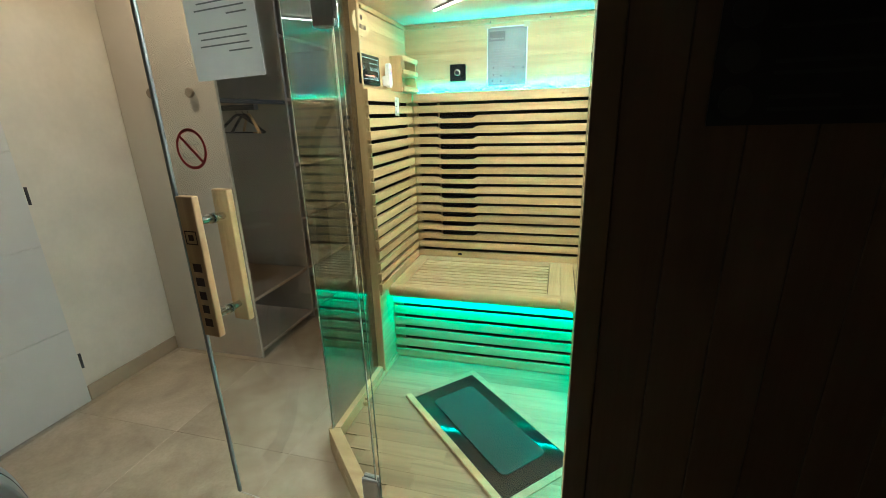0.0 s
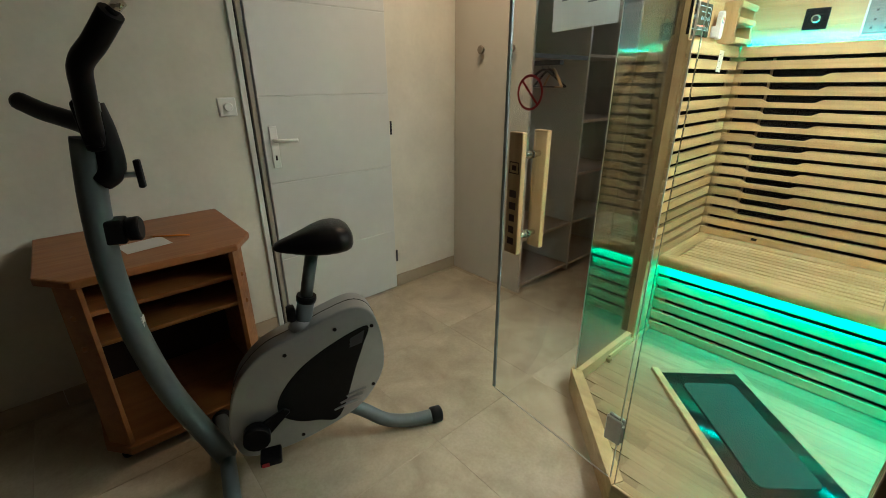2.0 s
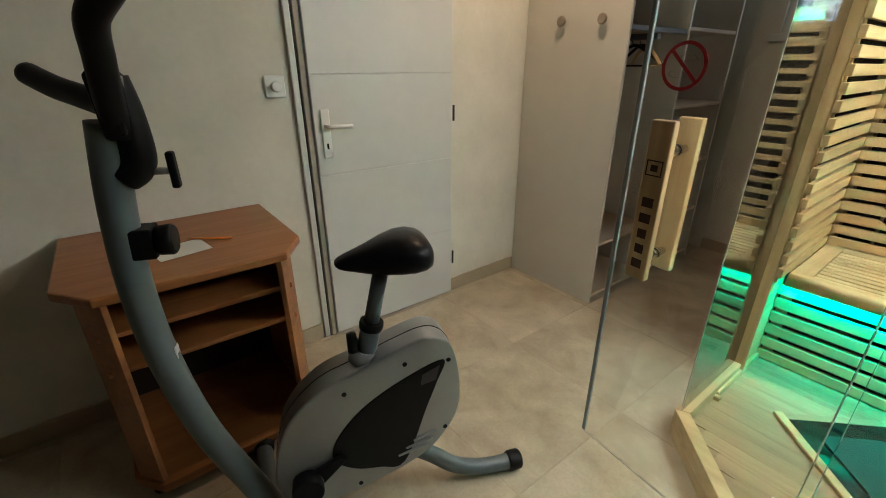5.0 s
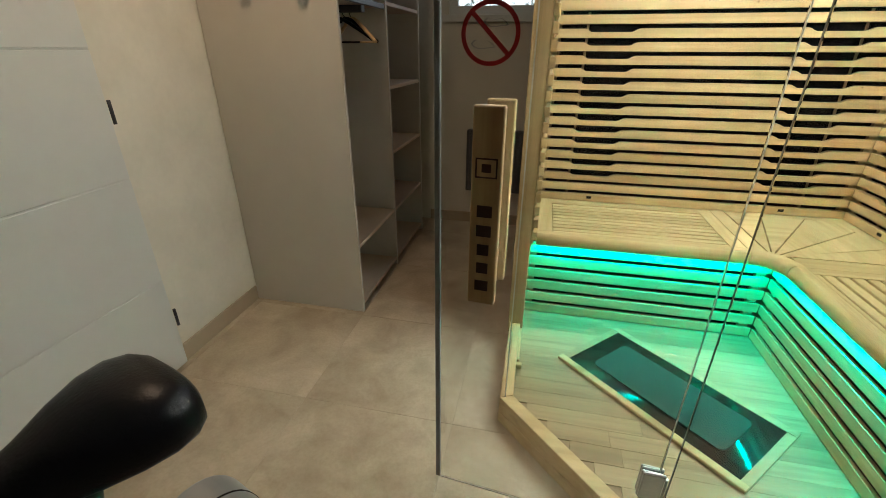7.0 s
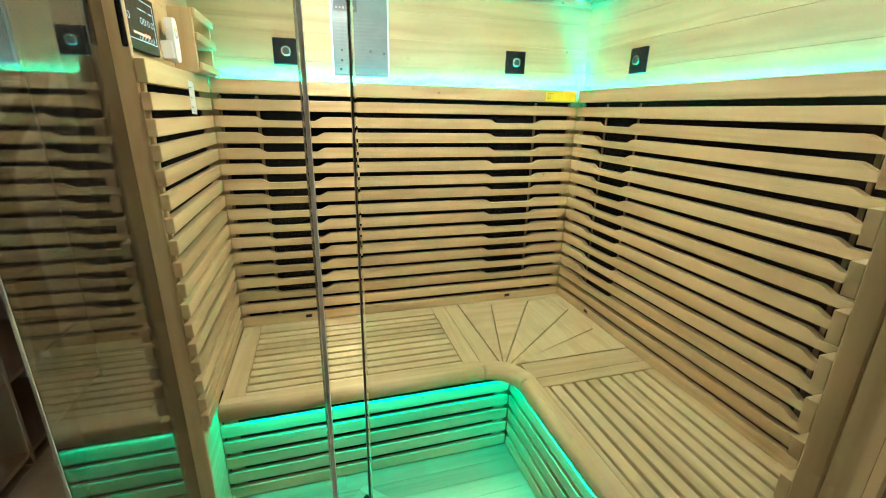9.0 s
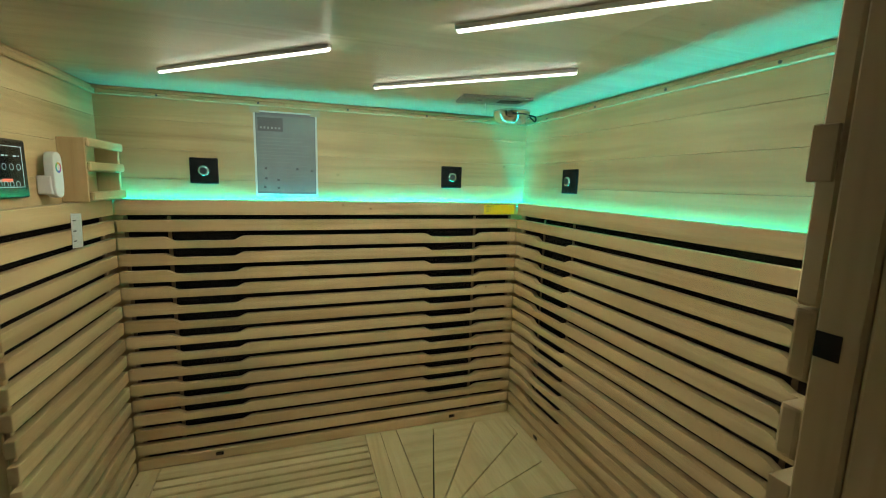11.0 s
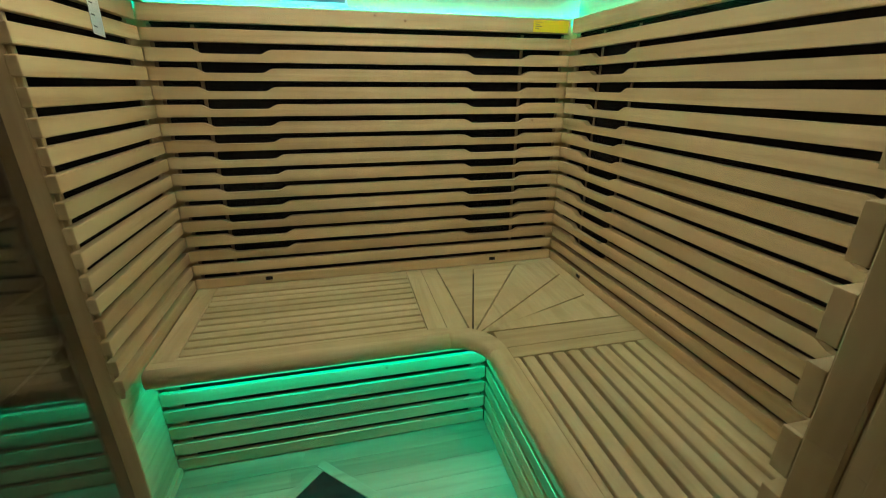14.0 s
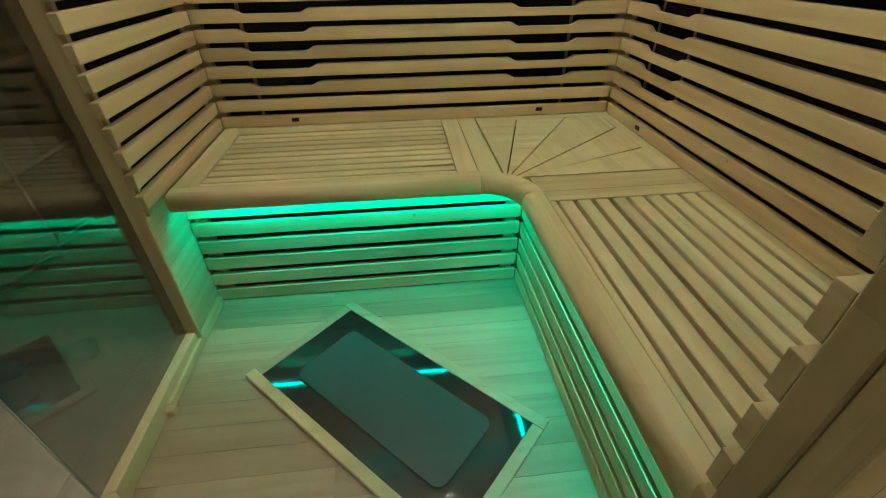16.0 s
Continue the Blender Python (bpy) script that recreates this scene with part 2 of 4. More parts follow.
def prism(outline, z0, z1, r=0.0):
    """An outline in x and y, raised from z0 to z1."""
    bm = bmesh.new()
    f = bm.faces.new([bm.verts.new((x, y, z0)) for x, y in outline])
    top = bmesh.ops.extrude_face_region(bm, geom=[f])
    bmesh.ops.translate(bm, verts=[v for v in top["geom"] if isinstance(v, bmesh.types.BMVert)], vec=(0, 0, z1 - z0))
    bmesh.ops.recalc_face_normals(bm, faces=bm.faces[:])
    if r:
        bmesh.ops.bevel(bm, geom=bm.edges[:], offset=r, segments=2, profile=0.5, affect="EDGES")
    return bm


def turned(bm, m):
    bmesh.ops.transform(bm, matrix=m, verts=bm.verts[:])
    return bm


def tube(points, radius, sides=14, taper=None):
    """A round bar along a smooth line of points."""
    pts = [Vector(p) for p in points]
    fine = []
    for i in range(len(pts) - 1):
        p0, p1, p2, p3 = pts[max(i - 1, 0)], pts[i], pts[i + 1], pts[min(i + 2, len(pts) - 1)]
        n = 6 if len(pts) > 2 else 1
        for k in range(n):
            t = k / n
            fine.append(0.5 * (2 * p1 + (p2 - p0) * t + (2 * p0 - 5 * p1 + 4 * p2 - p3) * t * t + (3 * p1 - p0 - 3 * p2 + p3) * t ** 3))
    fine.append(pts[-1])
    bm = bmesh.new()
    side = Vector((0, 0, 1)).cross(fine[1] - fine[0])
    if side.length < 1e-4:
        side = Vector((1, 0, 0))
    rings = []
    for i, p in enumerate(fine):
        d = (fine[min(i + 1, len(fine) - 1)] - fine[max(i - 1, 0)]).normalized()
        side = (side - d * side.dot(d)).normalized()
        up = d.cross(side)
        r = radius if taper is None else radius + (taper - radius) * i / (len(fine) - 1)
        rings.append([bm.verts.new(p + r * (math.cos(a) * side + math.sin(a) * up)) for a in (2 * math.pi * k / sides for k in range(sides))])
    for a, b in zip(rings, rings[1:]):
        for k in range(sides):
            bm.faces.new((a[k], a[(k + 1) % sides], b[(k + 1) % sides], b[k])).smooth = True
    bm.faces.new(rings[0][::-1])
    bm.faces.new(rings[-1])
    bmesh.ops.recalc_face_normals(bm, faces=bm.faces[:])
    return bm


def rod(a, b, radius, sides=16):
    return tube([a, b], radius, sides)


def lathe(profile, m, sides=24):
    """A profile of (radius, height) spun about z, set at m."""
    bm = bmesh.new()
    rings = [[bm.verts.new((r * math.cos(2 * math.pi * k / sides), r * math.sin(2 * math.pi * k / sides), z)) for k in range(sides)] for r, z in profile]
    for a, b in zip(rings, rings[1:]):
        for k in range(sides):
            bm.faces.new((a[k], a[(k + 1) % sides], b[(k + 1) % sides], b[k])).smooth = True
    bm.faces.new(rings[0][::-1])
    bm.faces.new(rings[-1])
    bmesh.ops.recalc_face_normals(bm, faces=bm.faces[:])
    return turned(bm, m)


def mesh(name, bm, mat, smooth=False):
    me = bpy.data.meshes.new(name)
    if smooth:
        for f in bm.faces:
            f.smooth = True
    bm.to_mesh(me)
    bm.free()
    me.materials.append(mat)
    return me


def part(name, bm, mat, parent, label="", smooth=False):
    ob = new(name, mesh(name, bm, mat, smooth))
    ob.parent = parent
    return tagged(ob, label)


def thing(name, label, category, group="", kind="", at=None):
    ob = new(name)
    ob.empty_display_size = 0.05
    if at is not None:
        ob.matrix_world = at
    return tagged(ob, label, category, group, kind)


def solid(name, bm, mat, label, category="", group="", kind="", smooth=False):
    return tagged(new(name, mesh(name, bm, mat, smooth)), label, category, group, kind)


def setting(name, bm, mat, label, category):
    return solid(name, bm, mat, label, category, kind="structure")


# ---- the room ----
X0, X1, Y0, Y1, H = -2.245, 1.50, -1.70, 3.32, H_ROOM


# left wall with the door's opening
LW = X0 - 0.14
wl = thing("wall_left", "cream plastered wall with a door opening", "wall", kind="structure")
part("wall_piece", box(LW, X0, Y0 - 0.14, 0.47, 0, H, 0), WALLPAINT, wl)
part("wall_piece", box(LW, X0, 1.312, Y1 + 0.2, 0, H, 0), WALLPAINT, wl)
part("wall_piece", box(LW, X0, 0.47, 1.312, 2.075, H, 0), WALLPAINT, wl)
# walls out of view, coloured dark so that less light bounces back
DIM_WALL = plain("bounce_dimming_wall", (0.20, 0.175, 0.15), 0.85, 0, 0.08, 30, relief=0.2)


def unseen_wall(name, x0, x1, y0, y1, z0, z1, label):
    return setting(name, box(x0, x1, y0, y1, z0, z1, 0), DIM_WALL, label, "wall")


unseen_wall("wall_south", X0, X1 + 0.14, Y0 - 0.14, Y0, 0, H, "unseen closing wall, coloured dark to cut bounced light")
unseen_wall("wall_right", X1, X1 + 0.14, Y0, Y1 + 0.2, 0, H, "unseen side wall, coloured dark to cut bounced light")
# back wall with the window's opening
WX0, WX1, WZ0, WZ1 = -1.45, -0.70, 1.50, 2.06
wb = thing("wall_back", "cream plastered back wall with a small high window", "wall", kind="structure")
part("wall_piece", box(X0, WX0, Y1, Y1 + 0.2, 0, H, 0), WALLPAINT, wb)
part("wall_piece", box(WX1, X1, Y1, Y1 + 0.2, 0, H, 0), WALLPAINT, wb)
part("wall_piece", box(WX0, WX1, Y1, Y1 + 0.2, 0, WZ0, 0), WALLPAINT, wb)
part("wall_piece", box(WX0, WX1, Y1, Y1 + 0.2, WZ1, H, 0), WALLPAINT, wb)
setting("ceiling", box(LW, X1 + 0.14, Y0 - 0.14, Y1 + 0.2, H, H + 0.1, 0), CEILPAINT, "plain white painted room ceiling", "ceiling")
floor = setting("floor", box(LW, X1 + 0.14, Y0 - 0.14, Y1 + 0.2, -0.12, -0.0016, 0), GROUT, "large beige stone-look floor tiles with thin grey joints", "floor")

# ceiling rim, out of view, added to go with the warm fill lamp
sp = thing("fill_light_rim", "unseen round ceiling rim added around the warm fill lamp", "ceiling light")
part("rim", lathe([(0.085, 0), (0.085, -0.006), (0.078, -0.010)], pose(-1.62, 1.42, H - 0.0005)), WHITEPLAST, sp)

# window
win = thing("window_1", "small white framed window with daylight and leaves behind", "window", kind="structure")
fw = 0.055
part("window_frame", box(WX0, WX1, Y1 + 0.03, Y1 + 0.09, WZ0, WZ0 + fw, 0.004), WHITEPAINT, win)
part("window_frame", box(WX0, WX1, Y1 + 0.03, Y1 + 0.09, WZ1 - fw, WZ1, 0.004), WHITEPAINT, win)
part("window_frame", box(WX0, WX0 + fw, Y1 + 0.03, Y1 + 0.09, WZ0 + fw, WZ1 - fw, 0.004), WHITEPAINT, win)
part("window_frame", box(WX1 - fw, WX1, Y1 + 0.03, Y1 + 0.09, WZ0 + fw, WZ1 - fw, 0.004), WHITEPAINT, win)
part("window_sill", box(WX0 - 0.05, WX1 + 0.05, Y1 - 0.03, Y1 + 0.03, WZ0 - 0.045, WZ0 - 0.001, 0.004), WHITEPAINT, win)
pane = part("pane", box(WX0 + fw, WX1 - fw, Y1 + 0.058, Y1 + 0.064, WZ0 + fw, WZ1 - fw, 0), GLASS, win)
pane.visible_shadow = False
setting("backdrop", box(WX0 - 0.6, WX1 + 0.6, Y1 + 0.5, Y1 + 0.52, WZ0 - 0.5, WZ1 + 0.8, 0), OUTSIDE, "bright daylight with leaves outside the window", "backdrop")

# room door
door = thing("door_1", "white panelled interior door, closed, with lever handle", "door", kind="structure")
DY0, DY1, DX = 0.535, 1.300, -2.212
leaf = part("door_leaf", box(DX - 0.038, DX - 0.004, DY0, DY1, 0.012, 2.045, 0.002), WHITEPAINT, door)
zs = [0.012, 0.43, 0.855, 1.285, 1.71, 2.045]
for a, b in zip(zs, zs[1:]):
    part("panel", box(DX - 0.005, DX, DY0 + 0.001, DY1 - 0.001, a + 0.0025, b - 0.0025, 0.0025), WHITEPAINT, leaf)
part("jamb", box(X0 - 0.05, X0 + 0.018, 0.470, 0.497, 0, 2.075, 0.004), WHITEPAINT, door)
# the jamb's gap is filled with a dark strip for its shade
part("jamb_gap_shade", box(X0 - 0.05, X0 + 0.010, 0.497, 0.506, 0, 2.05, 0.001), DARKMETAL, door, "dark strip standing for the shaded jamb gap")
part("jamb", box(X0 - 0.05, X0 + 0.022, 0.506, 0.531, 0, 2.05, 0.004), plain("taupe_frame_paint", (0.34, 0.30, 0.24), 0.5), door)
part("jamb", box(X0 - 0.05, X0 + 0.006, 1.304, 1.312, 0, 2.075, 0.001), WHITEPAINT, door)
part("head", box(X0 - 0.05, X0 + 0.018, 0.531, 1.304, 2.05, 2.075, 0.003), WHITEPAINT, door)
for z in (1.088, 0.246, 1.86):
    part("hinge", rod((DX + 0.003, DY1 + 0.006, z - 0.04), (DX + 0.003, DY1 + 0.006, z + 0.04), 0.006), DARKMETAL, door, "dark metal hinge knuckle")
hd = part("door_handle", box(DX, DX + 0.008, 0.566, 0.606, 0.935, 1.145, 0.004), WHITEPLAST, door, "white lever handle on a long plate")
part("lever", tube([(DX + 0.006, 0.585, 1.075), (DX + 0.045, 0.585, 1.075), (DX + 0.055, 0.61, 1.075), (DX + 0.055, 0.69, 1.072)], 0.009), WHITEPLAST, hd)
part("keyhole", box(DX + 0.0085, DX + 0.0095, 0.581, 0.590, 0.975, 1.0, 0), BLACK, hd, "black keyhole")

# dimmer switch
sw = thing("light_switch", "square white rotary dimmer on the cream wall", "switch")
part("plate", box(X0, X0 + 0.010, 0.360, 0.442, 1.200, 1.284, 0.004), WHITEPLAST, sw)
part("knob", lathe([(0.02, 0), (0.02, 0.012), (0.017, 0.016)], pose(X0 + 0.010, 0.403, 1.242, 0, 90, 0)), WHITEPLAST, sw)

# skirting
sk = thing("baseboard", "low beige tile skirting along the walls", "baseboard", kind="structure")
for y0, y1 in ((Y0, -1.1), (-1.097, -0.49), (-0.487, 0.12), (0.123, 0.466), (1.316, 1.862)):
    part("skirting_tile", box(X0, X0 + 0.011, y0, y1, 0, 0.085, 0.002), BASETILE, sk)
for x0, x1 in ((-1.59, -1.0), (-0.997, -0.39), (-0.387, 0.22), (0.223, 0.83), (0.833, X1)):
    part("skirting_tile", box(x0, x1, Y1 - 0.011, Y1, 0, 0.085, 0.002), BASETILE, sk)

# dark wall radiator under the window
rad = thing("radiator", "dark grey electric panel radiator below the window", "radiator")
part("body", box(-1.29, -0.86, 3.225, 3.285, 0.29, 0.755, 0.012), RADIATOR, rad)
for k in range(9):
    part("fin", box(-1.265 + k * 0.045, -1.265 + k * 0.045 + 0.02, 3.216, 3.2245, 0.33, 0.715, 0.003), RADIATOR, rad)
for x in (-1.2, -0.95):
    part("bracket", box(x - 0.015, x + 0.015, 3.285, Y1, 0.6, 0.64, 0.002), DARKMETAL, rad)


# ---- wardrobe ----
def wardrobe():
    w = thing("wardrobe", "open grey-beige wardrobe with empty shelves and hanging space", "wardrobe")
    x0, x1, zt = X0 + 0.004, -1.60, 2.28
    for y in (1.866, 2.445, 3.066):
        part("side_panel", box(x0, x1, y, y + 0.019, 0, zt, 0.0015), MELAMINE, w)
    part("back_panel", box(x0, x0 + 0.006, 1.886, 3.065, 0.0, zt, 0), WARDIN, w)
    part("top_panel", box(x0, x1, 1.8855, 3.0655, zt - 0.02, zt - 0.001, 0.001), MELAMINE, w)
    for z in (0.035, 0.366):
        part("shelf", box(x0 + 0.007, x1 - 0.004, 1.8855, 2.4445, z, z + 0.019, 0.0015), WARDIN, w)
    s = part("shelf", box(x0 + 0.007, x1 - 0.02, 1.8855, 2.4445, 1.478, 1.497, 0.0015), WARDIN, w)
    part("rail", box(x1 - 0.30, x1 - 0.012, 2.15, 2.19, 1.440, 1.470, 0.004), GREYBOARD, w, "dark grey pull-out clothes rail")
    part("shelf_edge", box(x1 - 0.0195, x1 - 0.005, 1.8855, 2.4445, 1.472, 1.497, 0.002), GREYBOARD, w, "dark grey shelf front edge")
    for z in (0.035, 0.366, 0.722, 1.082, 1.492, 1.86):
        part("shelf", box(x0 + 0.007, x1 - 0.004, 2.4645, 3.0655, z, z + 0.019, 0.0015), WARDIN, w)
    return w


wardrobe()


def hook(x, z):
    h = thing("wall_hook", "round beige knob hook on the wardrobe side", "hook", "hooks on the wardrobe")
    part("stem", rod((x, 1.866, z), (x, 1.846, z), 0.009), STEEL, h)
    part("knob", lathe([(0.010, 0), (0.024, 0.004), (0.026, 0.012), (0.020, 0.018)], pose(x, 1.848, z, 90, 0, 0)), plain("taupe_knob", (0.25, 0.21, 0.16), 0.5), h)


hook(-1.98, 1.53)
hook(-1.735, 1.525)


def hanger(x, turn, mat, label):
    """Clothes hanger under the rail; x along the rail, turned about the upright."""
    h = thing("clothes_hanger", label, "hanger", "hangers in the wardrobe", at=pose(x, 2.17, 1.452, 0, 0, turn))
    part("hook", tube([(0, 0.0, -0.035), (0.0, 0.02, -0.02), (0.0, 0.022, -0.004), (0, 0.006, 0.010), (0, -0.012, 0.0)], 0.0022, 8), DARKMETAL, h)
    part("shoulder", tube([(-0.0, -0.21, -0.135), (0, -0.10, -0.075), (0, 0, -0.036), (0, 0.10, -0.075), (0, 0.21, -0.135)], 0.008, 10), mat, h)
    part("bar", rod((0, -0.205, -0.136), (0, 0.205, -0.136), 0.0045), mat, h)


hanger(-1.70, 62, BLACK, "black plastic clothes hanger on the wardrobe rail")
hanger(-1.74, 75, BLACK, "black plastic clothes hanger on the wardrobe rail")
hanger(-1.67, 50, HANDLE_W, "light wooden clothes hanger on the wardrobe rail")


# ---- TV stand used as a desk ----
def stand():
    s = thing("tv_stand", "orange-brown wood veneer stand with open shelves", "stand", at=pose(-0.012, 0.016, 0.006))
    top = [(-2.225, -0.425), (-1.745, -0.425), (-1.625, -0.335), (-1.625, 0.16), (-1.745, 0.245), (-2.225, 0.245)]
    part("tabletop", prism(top, 0.742, 0.770, 0.006), DESK_W, s)
    base = [(-2.20, -0.40), (-1.745, -0.40), (-1.655, -0.33), (-1.655, 0.155), (-1.745, 0.222), (-2.20, 0.222)]
    part("base", prism(base, 0.035, 0.070, 0.004), DESK_W, s)
    for y0, y1 in ((-0.385, -0.365), (0.185, 0.205)):
        part("side_panel", box(-2.19, -1.745, y0, y1, 0.0705, 0.7415, 0.002), DESK_W, s)
    for a, b in (((-1.745, -0.385), (-1.665, -0.325)), ((-1.745, 0.205), (-1.665, 0.150))):
        dx, dy = b[0] - a[0], b[1] - a[1]
        n = math.hypot(dx, dy)
        px, py = -dy / n * 0.018, dx / n * 0.018
        if a[1] > 0:
            px, py = -px, -py
        part("corner_board", prism([a, b, (b[0] + px, b[1] + py), (a[0] + px, a[1] + py)], 0.0705, 0.7415, 0.002), DESK_W, s)
    part("back_panel", box(-2.196, -2.190, -0.385, 0.205, 0.0705, 0.7415, 0), plain("dark_back_board", (0.03, 0.02, 0.015), 0.8), s, "dark back board")
    for z in (0.605, 0.485):
        part("shelf", box(-2.188, -1.70, -0.3645, 0.1845, z, z + 0.018, 0.003), DESK_W, s)
    for x in (-2.12, -1.72):
        for y in (-0.34, 0.16):
            part("castor", lathe([(0.02, 0), (0.022, 0.01), (0.022, 0.034)], pose(x, y, 0)), BLACK, s, "black castor")
    return s


stand()
sheet = solid("paper_sheet", turned(box(-0.075, 0.075, -0.06, 0.06, 0, 0.0012, 0), pose(-1.865, -0.085, 0.7764, 0, 0, 100)), PAPER, "small white sheet of paper on the stand", "paper")
pencil = thing("pencil", "orange pencil lying on the paper", "pencil", at=pose(-1.905, 0.005, 0.7817, 0, 0, -33))
part("shaft", turned(lathe([(0.0036, -0.075), (0.0036, 0.06)], Matrix.Identity(4), 6), pose(0, 0, 0, 90, 0, 0)), ORANGE, pencil)
part("tip", turned(lathe([(0.0036, 0.06), (0.0006, 0.075)], Matrix.Identity(4), 8), pose(0, 0, 0, 90, 0, 0)), HANDLE_W, pencil, "sharpened bare wood tip")


# ---- exercise bike ----
def plate(outline, y0, y1, r=0.0, seg=3):
    """An outline in x and z with thickness along y."""
    bm = prism([(x, z) for x, z in outline], -y1, -y0)
    turned(bm, Matrix(((1, 0, 0, 0), (0, 0, -1, 0), (0, 1, 0, 0), (0, 0, 0, 1))))
    bmesh.ops.recalc_face_normals(bm, faces=bm.faces[:])
    if r:
        bmesh.ops.bevel(bm, geom=bm.edges[:], offset=r, segments=seg, profile=0.5, affect="EDGES", clamp_overlap=True)
    return bm


def smooth_loop(pts, n=5):
    out = []
    for i in range(len(pts)):
        p0, p1, p2, p3 = (Vector(pts[(i + k) % len(pts)]) for k in (-1, 0, 1, 2))
        for k in range(n):
            t = k / n
            q = 0.5 * (2 * p1 + (p2 - p0) * t + (2 * p0 - 5 * p1 + 4 * p2 - p3) * t * t + (3 * p1 - p0 - 3 * p2 + p3) * t ** 3)
            out.append((q.x, q.y))
    return out


def bike():
    b = thing("exercise_bike", "silver and black upright exercise bike with grey tubes", "exercise bike", at=pose(-1.275, 0.320, 0, 0, 0, -110.4))
    outline = smooth_loop([(-0.120, 0.612), (-0.185, 0.545), (-0.205, 0.36), (-0.150, 0.235), (-0.055, 0.155), (0.138, 0.085), (0.305, 0.075), (0.352, 0.15), (0.351, 0.26), (0.303, 0.399), (0.207, 0.498), (0.088, 0.545), (-0.012, 0.588)])
    body = part("shell", plate(outline, -0.062, 0.062, 0.022, 4), SILVER, b, smooth=True)
    part("shell_seam", plate([(x * 1.003 + 0.0, 0.33 + (z - 0.33) * 1.004) for x, z in outline], -0.0015, 0.0015), BLACK, body)
    inset = smooth_loop([(-0.150, 0.53), (-0.128, 0.45), (-0.098, 0.369), (-0.022, 0.165), (0.06, 0.168), (0.131, 0.186), (0.188, 0.236), (0.178, 0.311), (0.097, 0.409), (-0.028, 0.487)])
    for side in (1, -1):
        part("side_inset", plate(inset, min(side * 0.060, side * 0.066), max(side * 0.060, side * 0.066), 0.002, 1), BLACK, body, "black plastic side panel")
    part("badge", plate([(-0.138, 0.515), (-0.085, 0.492), (-0.080, 0.455), (-0.125, 0.465)], 0.0662, 0.0675), DARKMETAL, body, "dark square badge")
    for k in range(3):
        part("vent_rib", tube([(-0.128 + k * 0.016, 0.063, 0.262 - k * 0.024), (-0.085 + k * 0.02, 0.065, 0.255 - k * 0.024), (-0.052 + k * 0.025, 0.063, 0.244 - k * 0.024)], 0.0055, 8), SILVER, body)
    for x, z in ((0.14, 0.475), (-0.035, 0.538), (-0.165, 0.525), (-0.155, 0.27), (0.12, 0.118)):
        part("screw", lathe([(0.007, 0), (0.007, 0.003)], pose(x, 0.0615, z, -90, 0, 0), 10), BLACK, body, "black screw")
    # seat post, collar, knob and saddle
    part("post_sleeve", lathe([(0.052, 0), (0.046, 0.02), (0.036, 0.035)], pose(0.067, 0, 0.535, 0, -13, 0)), SILVER, b)
    part("lower_post", rod((0.070, 0, 0.53), (0.044, 0, 0.645), 0.029), GREYTUBE, b)
    part("collar", lathe([(0.033, -0.012), (0.035, 0), (0.033, 0.012)], pose(0.043, 0, 0.648, 0, -13, 0)), BLACK, b, "black plastic collar")
    part("seat_post", rod((0.046, 0, 0.64), (0.002, 0, 0.83), 0.0215), GREYTUBE, b)
    kn = part("knob", lathe([(0.012, 0), (0.03, 0.004), (0.032, 0.016), (0.028, 0.03)], pose(0.085, 0, 0.598, 0, 90, 0), 10), BLACK, b, "black lobed adjusting knob")
    part("knob_stem", rod((0.05, 0, 0.598), (0.088, 0, 0.598), 0.008), STEEL, kn)
    xs = [-0.137, -0.134, -0.124, -0.105, -0.075, -0.040, 0.0, 0.04, 0.08, 0.105, 0.120, 0.128, 0.131]
    tops = [0.850, 0.870, 0.888, 0.902, 0.910, 0.910, 0.900, 0.884, 0.868, 0.858, 0.850, 0.844, 0.838]
    lows = [0.840, 0.825, 0.814, 0.808, 0.804, 0.801, 0.800, 0.803, 0.812, 0.818, 0.824, 0.829, 0.834]
    half = [0.020, 0.056, 0.084, 0.100, 0.104, 0.094, 0.074, 0.052, 0.038, 0.032, 0.026, 0.017, 0.006]
    bm = bmesh.new()
    loops = []
    for x, zt, zl, hw in zip(xs, tops, lows, half):
        x, zt, zl, hw = 0.96 * x, zl + 0.012 + 0.93 * (zt - zl), zl + 0.012, 0.94 * hw
        zm, loop = zl + 0.42 * (zt - zl), []
        for k in range(28):
            c, sn = math.cos(2 * math.pi * k / 28), math.sin(2 * math.pi * k / 28)
            yy = hw * math.copysign(abs(c) ** 0.7, c)
            loop.append(bm.verts.new((x, yy, zm + (zt - zm if sn > 0 else zm - zl) * math.copysign(abs(sn) ** 0.8, sn))))
        loops.append(loop)
    for p, q in zip(loops, loops[1:]):
        for k in range(28):
            bm.faces.new((p[k], p[(k + 1) % 28], q[(k + 1) % 28], q[k]))
    bm.faces.new(loops[0][::-1])
    bm.faces.new(loops[-1])
    bmesh.ops.recalc_face_normals(bm, faces=bm.faces[:])
    part("saddle", bm, VINYL, b, "black padded vinyl saddle", smooth=True)
    # front column, stabilisers and feet
    part("column", tube([(0.395, 0, 0.05), (0.428, 0, 0.144), (0.511, 0, 0.388), (0.555, 0, 0.62), (0.569, 0, 0.828), (0.558, 0, 1.03), (0.532, 0, 1.215)], 0.036, 18), GREYTUBE, b)
    part("column_sticker", box(0.524, 0.528, -0.012, 0.012, 0.60, 0.68, 0.001), PAPER, b, "white warning label")
